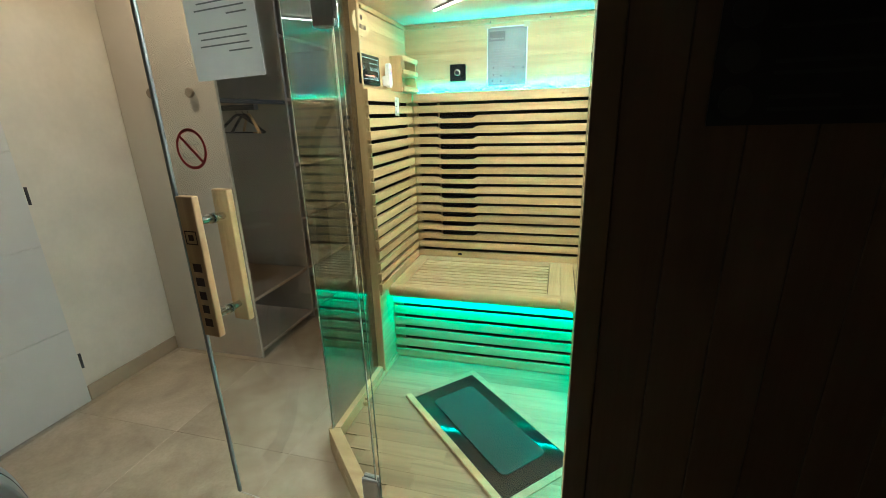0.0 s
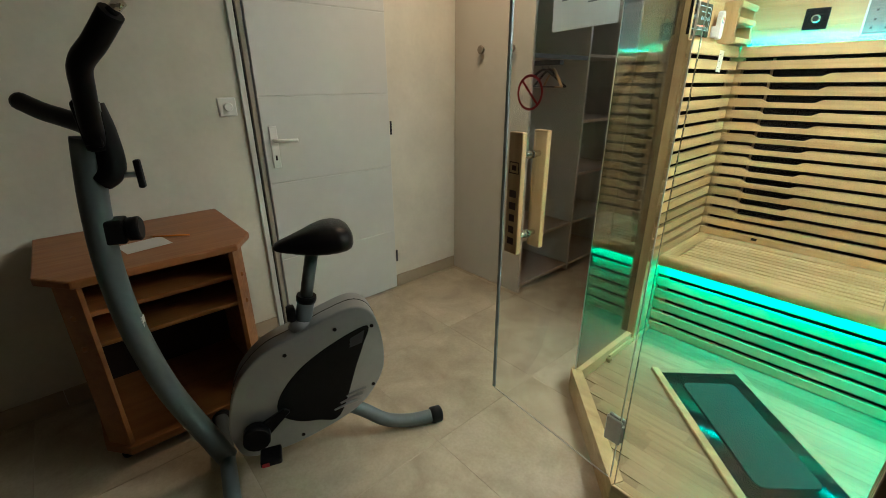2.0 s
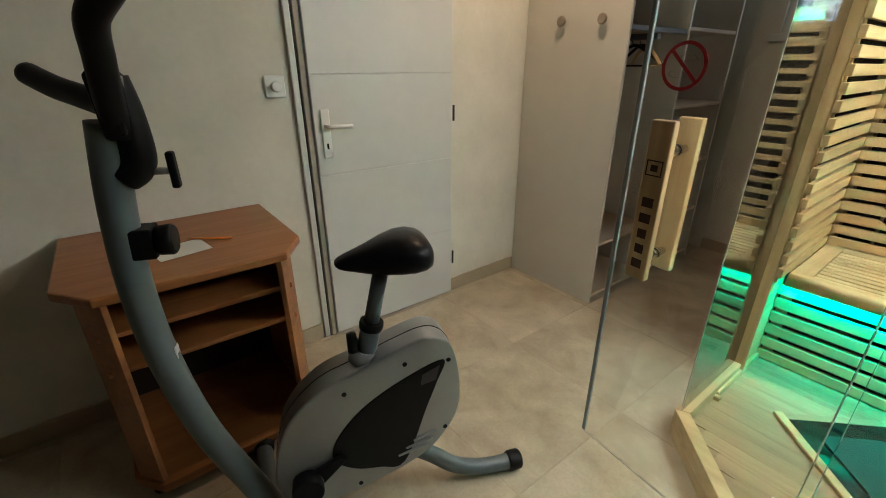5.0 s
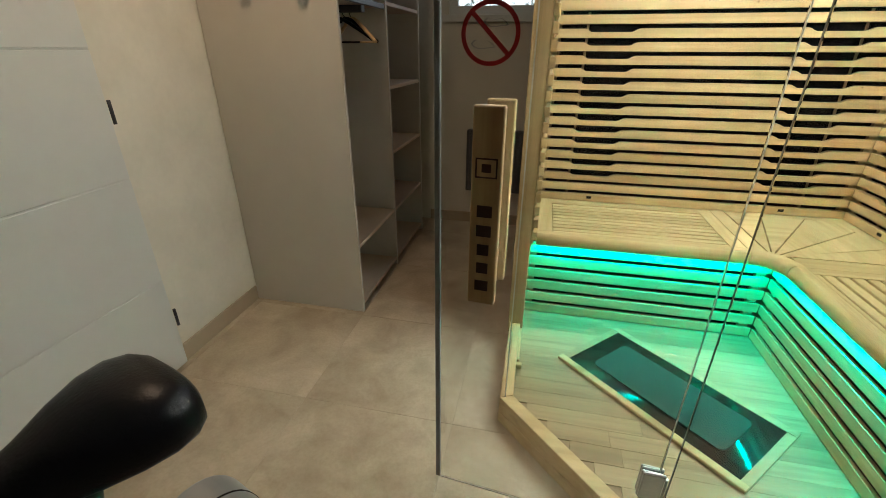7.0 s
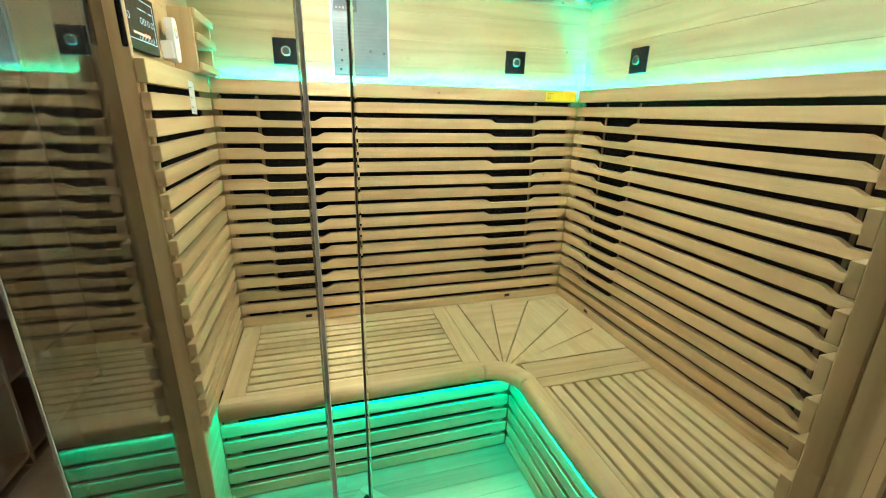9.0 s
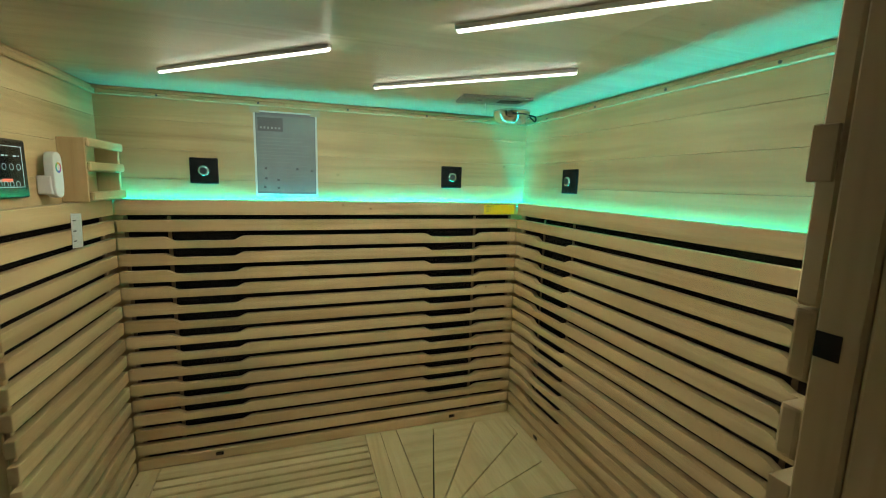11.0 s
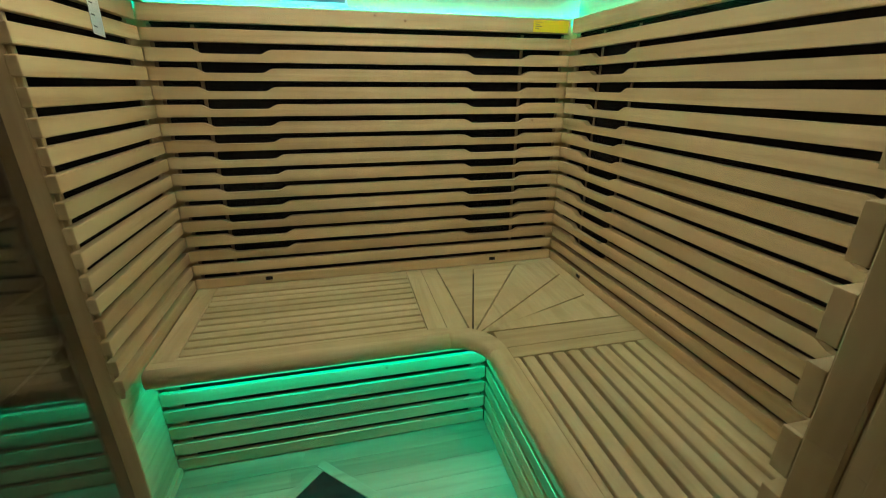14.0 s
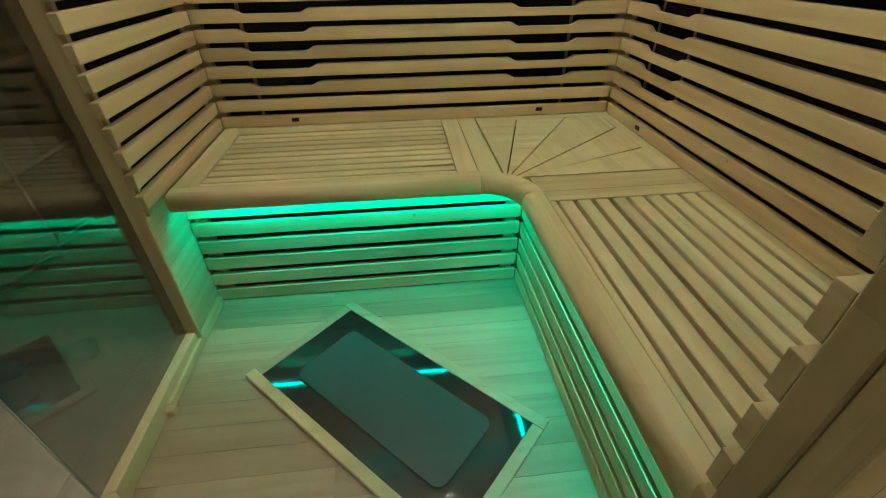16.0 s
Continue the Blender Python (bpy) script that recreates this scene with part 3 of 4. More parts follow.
    st = part("front_stabiliser", tube([(0.442, -0.26, 0.035), (0.412, -0.1, 0.05), (0.380, 0.1, 0.05), (0.356, 0.26, 0.035)], 0.027, 14), GREYTUBE, b)
    for s in (1, -1):
        part("foot_cap", lathe([(0.030, 0), (0.034, 0.01), (0.034, 0.05), (0.028, 0.058)], pose(0.40 - 0.040 * s, s * 0.235, 0.035, -90 * s, 0, 0), 16), BLACK, st, "black plastic end cap")
    rt = part("rear_stabiliser", tube([(-0.05, 0.02, 0.175), (-0.12, 0.03, 0.125), (-0.20, 0.045, 0.065), (-0.30, 0.055, 0.036), (-0.40, 0.06, 0.035)], 0.027, 14), GREYTUBE, b)
    part("foot_cap", lathe([(0.030, 0), (0.034, 0.006), (0.034, 0.042), (0.028, 0.048)], pose(-0.385, 0.06, 0.035, 0, -90, 0), 16), BLACK, rt, "black plastic end cap")
    # crank and pedal
    cr = part("crank", rod((0.27, 0.07, 0.19), (0.27, 0.115, 0.19), 0.045), BLACK, b, "black crank and pedal")
    part("crank_arm", plate([(0.24, 0.16), (0.30, 0.20), (0.17, 0.268), (0.15, 0.25)], 0.068, 0.082, 0.003, 1), BLACK, cr)
    part("pedal", box(0.195, 0.265, 0.116, 0.185, 0.128, 0.156, 0.008), BLACK, cr)
    part("pedal_reflector", box(0.236, 0.260, 0.1855, 0.1875, 0.134, 0.150, 0.001), RED, cr, "red pedal reflector")
    # tension knob, clamp, console and handlebars
    tk = part("tension_knob", lathe([(0.02, 0), (0.034, 0.004), (0.036, 0.03), (0.03, 0.036)], pose(0.50, 0, 0.958, 0, -90, 0), 12), BLACK, b, "black tension knob")
    part("knob_base", box(0.50, 0.56, -0.03, 0.03, 0.923, 0.993, 0.006), BLACK, tk)
    hb = part("handlebar_clamp", tube([(0.526, 0, 1.105), (0.494, 0, 1.135), (0.494, 0, 1.225), (0.505, 0, 1.295)], 0.034, 16), BLACK, b)
    part("clamp_knob", rod((0.480, 0, 1.112), (0.438, 0, 1.112), 0.008), STEEL, hb)
    part("clamp_lever", box(0.426, 0.442, -0.012, 0.012, 1.074, 1.152, 0.005), BLACK, hb)
    part("console", plate([(0.485, 1.19), (0.525, 1.20), (0.532, 1.305), (0.508, 1.32), (0.480, 1.285)], -0.05, 0.05, 0.008, 2), BLACK, b, "black display console")
    g = part("grip", tube([(0.506, 0.02, 1.19), (0.500, 0.04, 1.25), (0.482, 0.08, 1.33), (0.458, 0.13, 1.388), (0.408, 0.17, 1.432), (0.356, 0.20, 1.488)], 0.025, 14), BLACK, b, "black foam handlebar grip")
    part("bar_end", rod((0.356, 0.20, 1.488), (0.332, 0.209, 1.508), 0.012), CHROME, g, "chrome bar end")
    part("grip", tube([(0.500, 0.02, 1.205), (0.530, -0.03, 1.24), (0.595, -0.09, 1.26), (0.660, -0.15, 1.276), (0.730, -0.215, 1.302)], 0.025, 14), BLACK, b, "black foam handlebar grip")
    part("pulse_plate", box(0.4755, 0.4780, -0.022, 0.022, 1.215, 1.30, 0.001), STEEL, b, "metal pulse sensor plate")
    return b


bike()


# ---- sauna cabin ----
SXL, SXR, SYB, SYF = -0.775, 0.745, 2.400, 0.895   # inner faces of the panels
T = 0.045
FZ, CZ = 0.060, 1.850                               # sauna floor and ceiling
PL, PF = 1.802, 0.150                               # ends of the two short wooden walls
cabin = thing("sauna_cabin", "corner infrared sauna cabin of pale softwood and glass", "sauna")


def grooved_panel(name, axis, plane, out, u0, u1, zlist, grain, outer):
    """A wall panel whose inner boards lie at plane and whose outside lies T further along out (+1 or -1)."""
    a, b = plane + out * 0.012, plane + out * T
    lo, hi = min(a, b), max(a, b)
    core = box(u0, u1, lo, hi, 0.0, CZ + 0.07, 0.001) if axis == "x" else box(lo, hi, u0, u1, 0.0, CZ + 0.07, 0.001)
    p = part(name, core, outer, cabin)
    lo, hi = min(plane, plane + out * 0.0115), max(plane, plane + out * 0.0115)
    for z0, z1 in zip(zlist, zlist[1:]):
        bm = box(u0 + 0.001, u1 - 0.001, lo, hi, z0 + 0.0003, z1 - 0.0003, 0.0008) if axis == "x" else box(lo, hi, u0 + 0.001, u1 - 0.001, z0 + 0.0003, z1 - 0.0003, 0.0008)
        part("board", bm, grain, p)
    return p


rows = [FZ + (CZ - FZ) * k / 19 for k in range(20)]
grooved_panel("back_panel", "x", SYB, 1, SXL - T, SXR + T, rows, WOOD_X, SHADE_WOOD)
grooved_panel("right_panel", "y", SXR, 1, SYF, SYB, rows, WOOD_Y, SHADE_WOOD)
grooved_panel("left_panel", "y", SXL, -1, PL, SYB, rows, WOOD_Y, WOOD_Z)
grooved_panel("front_panel", "x", SYF, -1, PF, SXR + T, rows, WOOD_X, SHADE_WOOD)
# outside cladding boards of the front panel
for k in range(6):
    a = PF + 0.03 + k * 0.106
    part("cladding_board", box(a + 0.0008, a + 0.1052, SYF - T - 0.008, SYF - T - 0.0005, 0.0, CZ + 0.07, 0.0015), SHADE_WOOD, cabin)
part("corner_post", box(SXR + T - 0.03, SXR + T + 0.012, SYF - T - 0.02, SYF - T + 0.03, 0, CZ + 0.07, 0.004), SHADE_WOOD, cabin)
# posts that hold the fixed panes
part("post", box(SXL - T - 0.006, SXL + 0.0175, PL - 0.024, PL - 0.0125, FZ, CZ, 0.003), WOOD_Z, cabin)
part("post", box(SXL - T - 0.006, SXL - 0.004, PL - 0.012, PL - 0.0005, FZ, CZ, 0.001), WOOD_Z, cabin)
fp = part("post", box(0.129, PF - 0.0005, SYF - T - 0.006, SYF - 0.001, FZ, CZ, 0.003), WOOD_Z, cabin)
part("post_face", box(0.129, PF + 0.02, SYF - 0.0005, SYF + 0.0255, FZ, CZ, 0.002), WOOD_Z, fp)
part("upper_board", box(0.1305, PF + 0.02, SYF + 0.026, SYF + 0.040, 1.502, CZ - 0.001, 0.002), WOOD_Z, fp)
part("stop_block", box(0.1275, 0.1300, SYF + 0.028, SYF + 0.0435, 1.582, 1.618, 0.001), WOOD_Z, fp)
# no hole is cut: a thin black plate stands for its shade
part("bolt_hole_shade", box(0.1283, 0.1289, SYF + 0.010, SYF + 0.024, 1.472, 1.489, 0), GAP_SHADE, fp, "flat black patch for the shade in a bolt hole")
# dark board added over the post, whose outer face lies unlit
part("cladding_board", box(0.1285, PF + 0.0292, SYF - T - 0.0165, SYF - T - 0.0065, 0.0, CZ + 0.07, 0.0015), SHADE_WOOD, cabin)
# base, floor and roof
A, B = (SXL - T + 0.003, 1.285), (-0.384, SYF - T - 0.004)
foot = [(SXL - T - 0.004, SYB), A, B, (SXR, SYF - T - 0.004), (SXR, SYB)]
part("base", prism(foot, 0.0, FZ - 0.012), WOOD_X, cabin)
roof_line = [(SXL - T - 0.02, SYB + T + 0.02), (A[0] - 0.02, A[1] - 0.01), (B[0] - 0.01, B[1] - 0.02), (SXR + T + 0.02, B[1] - 0.02), (SXR + T + 0.02, SYB + T + 0.02)]
part("roof", prism(roof_line, CZ + 0.0705, CZ + 0.10), SHADE_WOOD, cabin)
ceil_line = [(SXL, SYB), (SXL, A[1] + 0.02), (B[0] + 0.02, SYF - 0.03), (SXR, SYF - 0.03), (SXR, SYB)]
part("ceiling_panel", prism(ceil_line, CZ, CZ + 0.02), CEILW, cabin)
hdr = 0.05
part("header", prism([(A[0], PL - 0.025), A, (A[0] + hdr, A[1] + 0.02), (A[0] + hdr, PL - 0.025)], CZ + 0.0205, CZ + 0.07), WOOD_Y, cabin)
part("header", prism([A, B, (B[0] + 0.02, B[1] + hdr), (A[0] + hdr, A[1] + 0.0195)], CZ + 0.0205, CZ + 0.07), WOOD_X, cabin)
part("header", prism([B, (PF - 0.0215, B[1]), (PF - 0.0215, B[1] + hdr), (B[0] + 0.0205, B[1] + hdr)], CZ + 0.0205, CZ + 0.07), WOOD_X, cabin)
# kerb under the glass
KZ, kw = 0.116, 0.048
part("kerb", prism([(A[0], PL - 0.025), (A[0], A[1] + 0.0005), (A[0] + kw, A[1] + 0.0215), (A[0] + kw, PL - 0.025)], FZ - 0.012, KZ, 0.003), WOOD_Y, cabin)
part("kerb", prism([A, B, (B[0] + 0.02, B[1] + kw), (A[0] + kw, A[1] + 0.020)], FZ - 0.012, KZ, 0.003), WOOD_X, cabin)
part("kerb", prism([(B[0] + 0.0005, B[1]), (PF - 0.0215, B[1]), (PF - 0.0215, B[1] + kw), (B[0] + 0.0215, B[1] + kw)], FZ - 0.012, KZ, 0.003), WOOD_X, cabin)
part("inner_skirting", box(SXL + 0.0005, SXL + 0.016, 1.545, 1.975, FZ, FZ + 0.030, 0.002), WOOD_Y, cabin)
part("floor_peg", box(SXL + 0.002, SXL + 0.028, 1.522, 1.5445, FZ, FZ + 0.022, 0.003), HANDLE_W, cabin)
# cove battens under the ceiling
part("cove_batten", box(SXL, SXR, SYB - 0.013, SYB - 0.001, CZ - 0.028, CZ - 0.012, 0.003), WOOD_X, cabin)
part("cove_batten", box(SXR - 0.013, SXR - 0.001, SYF, SYB - 0.0135, CZ - 0.028, CZ - 0.012, 0.003), WOOD_Y, cabin)
part("cove_batten", box(SXL + 0.001, SXL + 0.013, PL + 0.03, SYB - 0.0135, CZ - 0.028, CZ - 0.012, 0.003), WOOD_Y, cabin)
for k in range(5):
    part("cove_screw", lathe([(0.004, 0), (0.004, 0.002)], pose(-0.6 + k * 0.3, SYB - 0.0132, CZ - 0.02, 90, 0, 0), 8), DARKMETAL, cabin)
    part("cove_screw", lathe([(0.004, 0), (0.004, 0.002)], pose(SXR - 0.0132, 1.1 + k * 0.28, CZ - 0.02, 0, -90, 0), 8), DARKMETAL, cabin)


def glass_pane(name, bm, parent, label="", mat=GLASS):
    ob = part(name, bm, mat, parent, label)
    ob.visible_shadow = False
    return ob


GX, GY = SXL - 0.022, SYF - 0.037
side_pane = glass_pane("side_pane", box(GX - 0.002, GX + 0.002, 1.292, PL - 0.0245, KZ + 0.0005, CZ + 0.02, 0.0008), cabin, "fixed smoky glass side pane", SMOKED)
part("pane_edge", box(GX - 0.002, GX + 0.002, 1.2890, 1.2915, KZ + 0.0005, CZ + 0.02, 0), GLASSEDGE, side_pane)
front_pane = glass_pane("front_pane", box(-0.378, 0.1285, GY - 0.002, GY + 0.002, KZ + 0.0005, CZ + 0.02, 0.0008), cabin, "fixed clear glass front pane")
part("pane_edge", box(-0.3795, -0.3785, GY - 0.002, GY + 0.002, KZ + 0.0005, CZ + 0.02, 0), DARKEDGE, front_pane, "dark glass edge seal")

# black notice with faint lines on the outside of the front panel
PLATEINK = plain("faint_plate_print", (0.022, 0.021, 0.020), 0.4)
nb = thing("info_plate", "black plate with faint printed lines on shade-darkened wood", "sign")
yb = SYF - T - 0.0082
part("sheet", box(0.325, 0.62, yb - 0.002, yb, 1.350, 1.66, 0), plain("black_print", (0.006, 0.006, 0.006), 0.3), nb)
for k, (w, z) in enumerate(((0.16, 1.372), (0.10, 1.392), (0.17, 1.43), (0.18, 1.448), (0.2, 1.50), (0.19, 1.56), (0.15, 1.61))):
    part("print_line", box(0.415, 0.415 + w, yb - 0.0026, yb - 0.0021, z, z + 0.006, 0), PLATEINK, nb)
for z in (1.39, 1.46, 1.53):
    part("picture_disc", lathe([(0.026, 0), (0.026, 0.0006)], pose(0.365, yb - 0.0021, z, 90, 0, 0), 20), PLATEINK, nb)


# ---- sauna glass door, standing open ----
HX, HY = -0.380, 0.870
door_turn = math.degrees(math.atan2(0.925 - HY, -0.970 - HX))
gd = thing("glass_door", "clear glass sauna door, open, with wooden handles", "door", at=pose(HX, HY, 0, 0, 0, door_turn))
DW = 0.590
glass_pane("pane", box(0.021, DW, -0.002, 0.002, 0.116, CZ + 0.0, 0.0008), gd)
part("edge_seal", box(DW - 0.006, DW + 0.007, -0.0065, 0.0065, 0.116, CZ, 0.002), SEAL, gd, "grey plastic edge seal")
part("pane_edge", box(0.0185, 0.0205, -0.002, 0.002, 0.116, CZ, 0), GLASSEDGE, gd, "pale ground glass edge")
part("pane_edge", box(0.021, DW, -0.003, 0.003, 0.1110, 0.1155, 0), GLASSEDGE, gd, "pale ground glass edge")
for z, met in ((0.315, STEEL), (1.61, STEEL)):
    h = part("hinge", box(0.012, 0.062, 0.0045, 0.0135, z - 0.045, z + 0.045, 0.003), met, gd, "square metal glass hinge")
    part("hinge_plate", box(0.012, 0.062, -0.0135, -0.0045, z - 0.045, z + 0.045, 0.003), met, h)
    part("pivot", rod((0.006, 0.006, z - 0.03), (0.006, 0.006, z + 0.03), 0.0065), met, h)
    for y0 in (0.0045, -0.0135):
        pp = part("hinge_plate", turned(box(-0.060, -0.008, y0, y0 + 0.009, z - 0.045, z + 0.045, 0.003), pose(0, 0, 0, 0, 0, 180 - door_turn + 180)), met, h)
for y0, y1 in ((0.052, 0.074), (-0.062, -0.040)):
    hb = part("handle", box(0.442, 0.500, y0, y1, 0.795, 1.200, 0.004), HANDLE_W, gd, "flat pale wooden door handle")
    for z in (0.85, 1.125):
        a, c = (0.0045, y0) if y0 > 0 else (y1, -0.0045)
        part("standoff", tube([(0.471, a, z), (0.471, (a + c) / 2, z), (0.471, c, z)], 0.0105, 16), CHROME, hb, "chrome spacer")
        part("standoff_collar", rod((0.471, (a if y0 > 0 else c) , z), (0.471, (a + 0.008 if y0 > 0 else c - 0.008), z), 0.0145), CHROME, hb)
    if y0 > 0:
        yy = 0.0742
        def bar(x0, x1, z0, z1):
            part("burnt_mark", box(x0, x1, yy, yy + 0.0006, z0, z1, 0), BURNT, hb)
        # framed emblem above a column of bold marks
        for x0, x1, z0, z1 in ((0.450, 0.453, 1.070, 1.108), (0.489, 0.492, 1.070, 1.108), (0.453, 0.489, 1.070, 1.073), (0.453, 0.489, 1.105, 1.108), (0.462, 0.480, 1.081, 1.097)):
            bar(x0, x1, z0, z1)
        for k, w in enumerate((0.030, 0.030, 0.024, 0.024, 0.028)):
            bar(0.471 - w / 2, 0.471 + w / 2, 0.992 - k * 0.041, 1.016 - k * 0.041)


def ring(r0, r1, y, n=48):
    bm = bmesh.new()
    a = [bm.verts.new((r0 * math.cos(2 * math.pi * k / n), y, r0 * math.sin(2 * math.pi * k / n))) for k in range(n)]
    b = [bm.verts.new((r1 * math.cos(2 * math.pi * k / n), y, r1 * math.sin(2 * math.pi * k / n))) for k in range(n)]
    for k in range(n):
        bm.faces.new((a[k], a[(k + 1) % n], b[(k + 1) % n], b[k]))
    top = bmesh.ops.extrude_face_region(bm, geom=bm.faces[:])
    bmesh.ops.translate(bm, verts=[v for v in top["geom"] if isinstance(v, bmesh.types.BMVert)], vec=(0, 0.0004, 0))
    bmesh.ops.recalc_face_normals(bm, faces=bm.faces[:])
    return bm


stk = thing("no_shoes_sticker", "round red no-shoes sticker on the glass", "sticker", at=pose(HX, HY, 0, 0, 0, door_turn) @ pose(0.490, 0.0045, 1.314))
part("ring", ring(0.0455, 0.0535, 0), RED, stk)
part("slash", turned(box(-0.047, 0.047, 0, 0.0004, -0.004, 0.004, 0), pose(0, 0, 0, 0, 45, 0) @ pose(0, 0, 0, 0, 90, 0)), RED, stk)
for cx, cz in ((-0.012, 0.022), (0.014, -0.020)):
    pts = smooth_loop([(-0.026, -0.006), (-0.012, 0.006), (0.004, 0.004), (0.020, 0.008), (0.027, -0.002), (0.010, -0.010), (-0.010, -0.008)], 4)
    bm = bmesh.new()
    rims = [[bm.verts.new((0.84 * (k * x + cx), y, 0.84 * (k * z + cz))) for x, z in pts] for k, y in ((1.0, 0.0), (0.84, 0.0), (0.84, 0.0004), (1.0, 0.0004))]
    for a, b in zip(rims, rims[1:] + rims[:1]):
        for k in range(len(pts)):
            bm.faces.new((a[k], a[(k + 1) % len(pts)], b[(k + 1) % len(pts)], b[k]))
    bmesh.ops.recalc_face_normals(bm, faces=bm.faces[:])
    part("shoe_drawing", bm, plain("pale_grey_print", (0.33, 0.34, 0.33), 0.5), stk, "grey outline of a shoe")

ntc = thing("door_notice", "white printed notice taped to the glass door", "notice", at=pose(HX, HY, 0, 0, 0, door_turn) @ pose(0.318, 0.0046, 1.628, 0, 1.5, 0))
part("sheet", box(-0.105, 0.105, 0, 0.0007, -0.148, 0.148, 0), PAPER, ntc)
for z, w in ((0.105, 0.05), (0.07, 0.14), (0.055, 0.15), (0.03, 0.15), (0.016, 0.13), (0.002, 0.15), (-0.012, 0.06), (-0.045, 0.15), (-0.06, 0.14), (-0.075, 0.15), (-0.09, 0.07)):
    part("print_line", box(-0.08 if w < 0.1 and z < 0.1 else -w / 2, (-0.08 + w) if w < 0.1 and z < 0.1 else w / 2, 0.0008, 0.0011, z, z + 0.0032, 0), INKLIGHT, ntc)


# ---- slatted backrests ----
TO_X = Matrix(((1, 0, 0, 0), (0, 0, 1, 0), (0, 1, 0, 0), (0, 0, 0, 1)))     # (u, v, w) to (x, z, y)
TO_Y = Matrix(((0, 0, 1, 0), (1, 0, 0, 0), (0, 1, 0, 0), (0, 0, 0, 1)))     # (u, v, w) to (y, z, x)
PITCH, SH = 0.05625, 0.0385
ZB = 0.550
slat_cache = {}


def slat_mesh(u0, u1, w0, w1, h, dips, to, mat):
    key = (u0, u1, w0, w1, h, tuple(dips), mat.name)
    if key not in slat_cache:
        top = []
        for a, b in dips:
            top += [(a, h), (a + 0.008, h - 0.003), (a + 0.030, h - 0.0145), (b - 0.030, h - 0.0145), (b - 0.008, h - 0.003), (b, h)]
        pts = [(u0, 0), (u1, 0), (u1, h)] + top[::-1] + [(u0, h)]
        bm = prism(pts, w0, w1)
        turned(bm, to)
        bmesh.ops.recalc_face_normals(bm, faces=bm.faces[:])
        bmesh.ops.bevel(bm, geom=[e for e in bm.edges if e.calc_length() > 0.012], offset=0.0028, segments=2, profile=0.5, affect="EDGES", clamp_overlap=True)
        slat_cache[key] = mesh("slat", bm, mat)
    return slat_cache[key]


def backrest(label, axis, front, out, u0, u1, dips, mat, battens, heaters, thick=0.021):
    """out: the way from the slats' fronts into the wall (+1 or -1)."""
    b = thing("backrest", label, "backrest", "slatted backrests of the sauna")
    to = TO_X if axis == "x" else TO_Y
    wall = {("x", 1): SYB, ("x", -1): SYF, ("y", 1): SXR, ("y", -1): SXL}[axis, out]
    w = sorted((front, front + out * thick))
    rng = random.Random(label)
    for i in range(17):
        h = 0.050 if i == 0 else SH
        z = ZB + (16 - i) * PITCH
        me = slat_mesh(u0, u1, w[0], w[1], h, dips if 2 <= i <= 14 else [], to, mat)
        ob = new("slat", me)
        ob.parent = b
        ob.location = (0, 0, z + rng.uniform(-0.0008, 0.0008))
    bw = sorted((front + out * (thick + 0.007), front + out * 0.0322))
    for u in battens:
        bm = box(u - 0.006, u + 0.006, bw[0], bw[1], ZB + 0.004, 1.445, 0.002) if axis == "x" else box(bw[0], bw[1], u - 0.006, u + 0.006, ZB + 0.004, 1.445, 0.002)
        part("batten", bm, SHADE_BATTEN, b)
    # black sheet added in place of the shade between the slats
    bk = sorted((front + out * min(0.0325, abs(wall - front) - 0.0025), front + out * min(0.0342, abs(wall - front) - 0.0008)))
    part("shade_backing", box(u0 + 0.02, u1 - 0.01, bk[0], bk[1], ZB, 1.4575, 0) if axis == "x" else box(bk[0], bk[1], u0 + 0.02, u1 - 0.01, ZB, 1.4575, 0), GAP_SHADE, b, "black sheet standing in for shade behind the slats")
    hk = sorted((front + out * min(0.0303, abs(wall - front) - 0.0045), front + out * min(0.0318, abs(wall - front) - 0.003)))
    for a, c in heaters:
        part("heater", box(a, c, hk[0], hk[1], 0.62, 1.43, 0.002) if axis == "x" else box(hk[0], hk[1], a, c, 0.62, 1.43, 0.002), HEATER, b, "black infrared heating panel")
    return b


backrest("pale wooden slatted backrest with notches over black heaters", "x", 2.365, 1, -0.733, 0.700, [(-0.605, -0.365), (0.300, 0.545)], WOOD_X, (-0.715, -0.592, 0.520, 0.683), [(-0.577, -0.365), (0.300, 0.505)])
backrest("long pale wooden slatted backrest along the side wall", "y", 0.702, 1, 0.940, 2.362, [(1.035, 1.285), (1.985, 2.215)], WOOD_Y, (0.957, 1.052, 1.268, 2.003, 2.190, 2.345), [(1.067, 1.253), (2.018, 2.175)])
backrest("short pale wooden slatted panel beside the side window", "y", -0.735, -1, 1.771, 2.362, [], WOOD_Y, (1.818, 2.345), [])
backrest("short pale wooden slatted panel inside the front wall", "x", 0.935, -1, 0.131, 0.700, [(0.30, 0.55)], WOOD_X, (0.175, 0.316, 0.535, 0.683), [(0.331, 0.52)], 0.0138)
part("end_board", box(SXL - 0.020, -0.7495, 1.7905, 1.8040, ZB - 0.03, 1.4995, 0.002), WOOD_Z, cabin)
led = thing("led_strip", "green LED strip behind the backrest top", "led strip", "green LED strips")
part("strip", box(-0.73, 0.70, 2.3890, 2.3975, 1.476, 1.4810, 0), GLOW_GREEN, led)
led = thing("led_strip", "green LED strip behind the backrest top", "led strip", "green LED strips")
part("strip", box(0.7345, 0.7430, 0.96, 2.36, 1.459, 1.4635, 0), GLOW_GREEN, led)


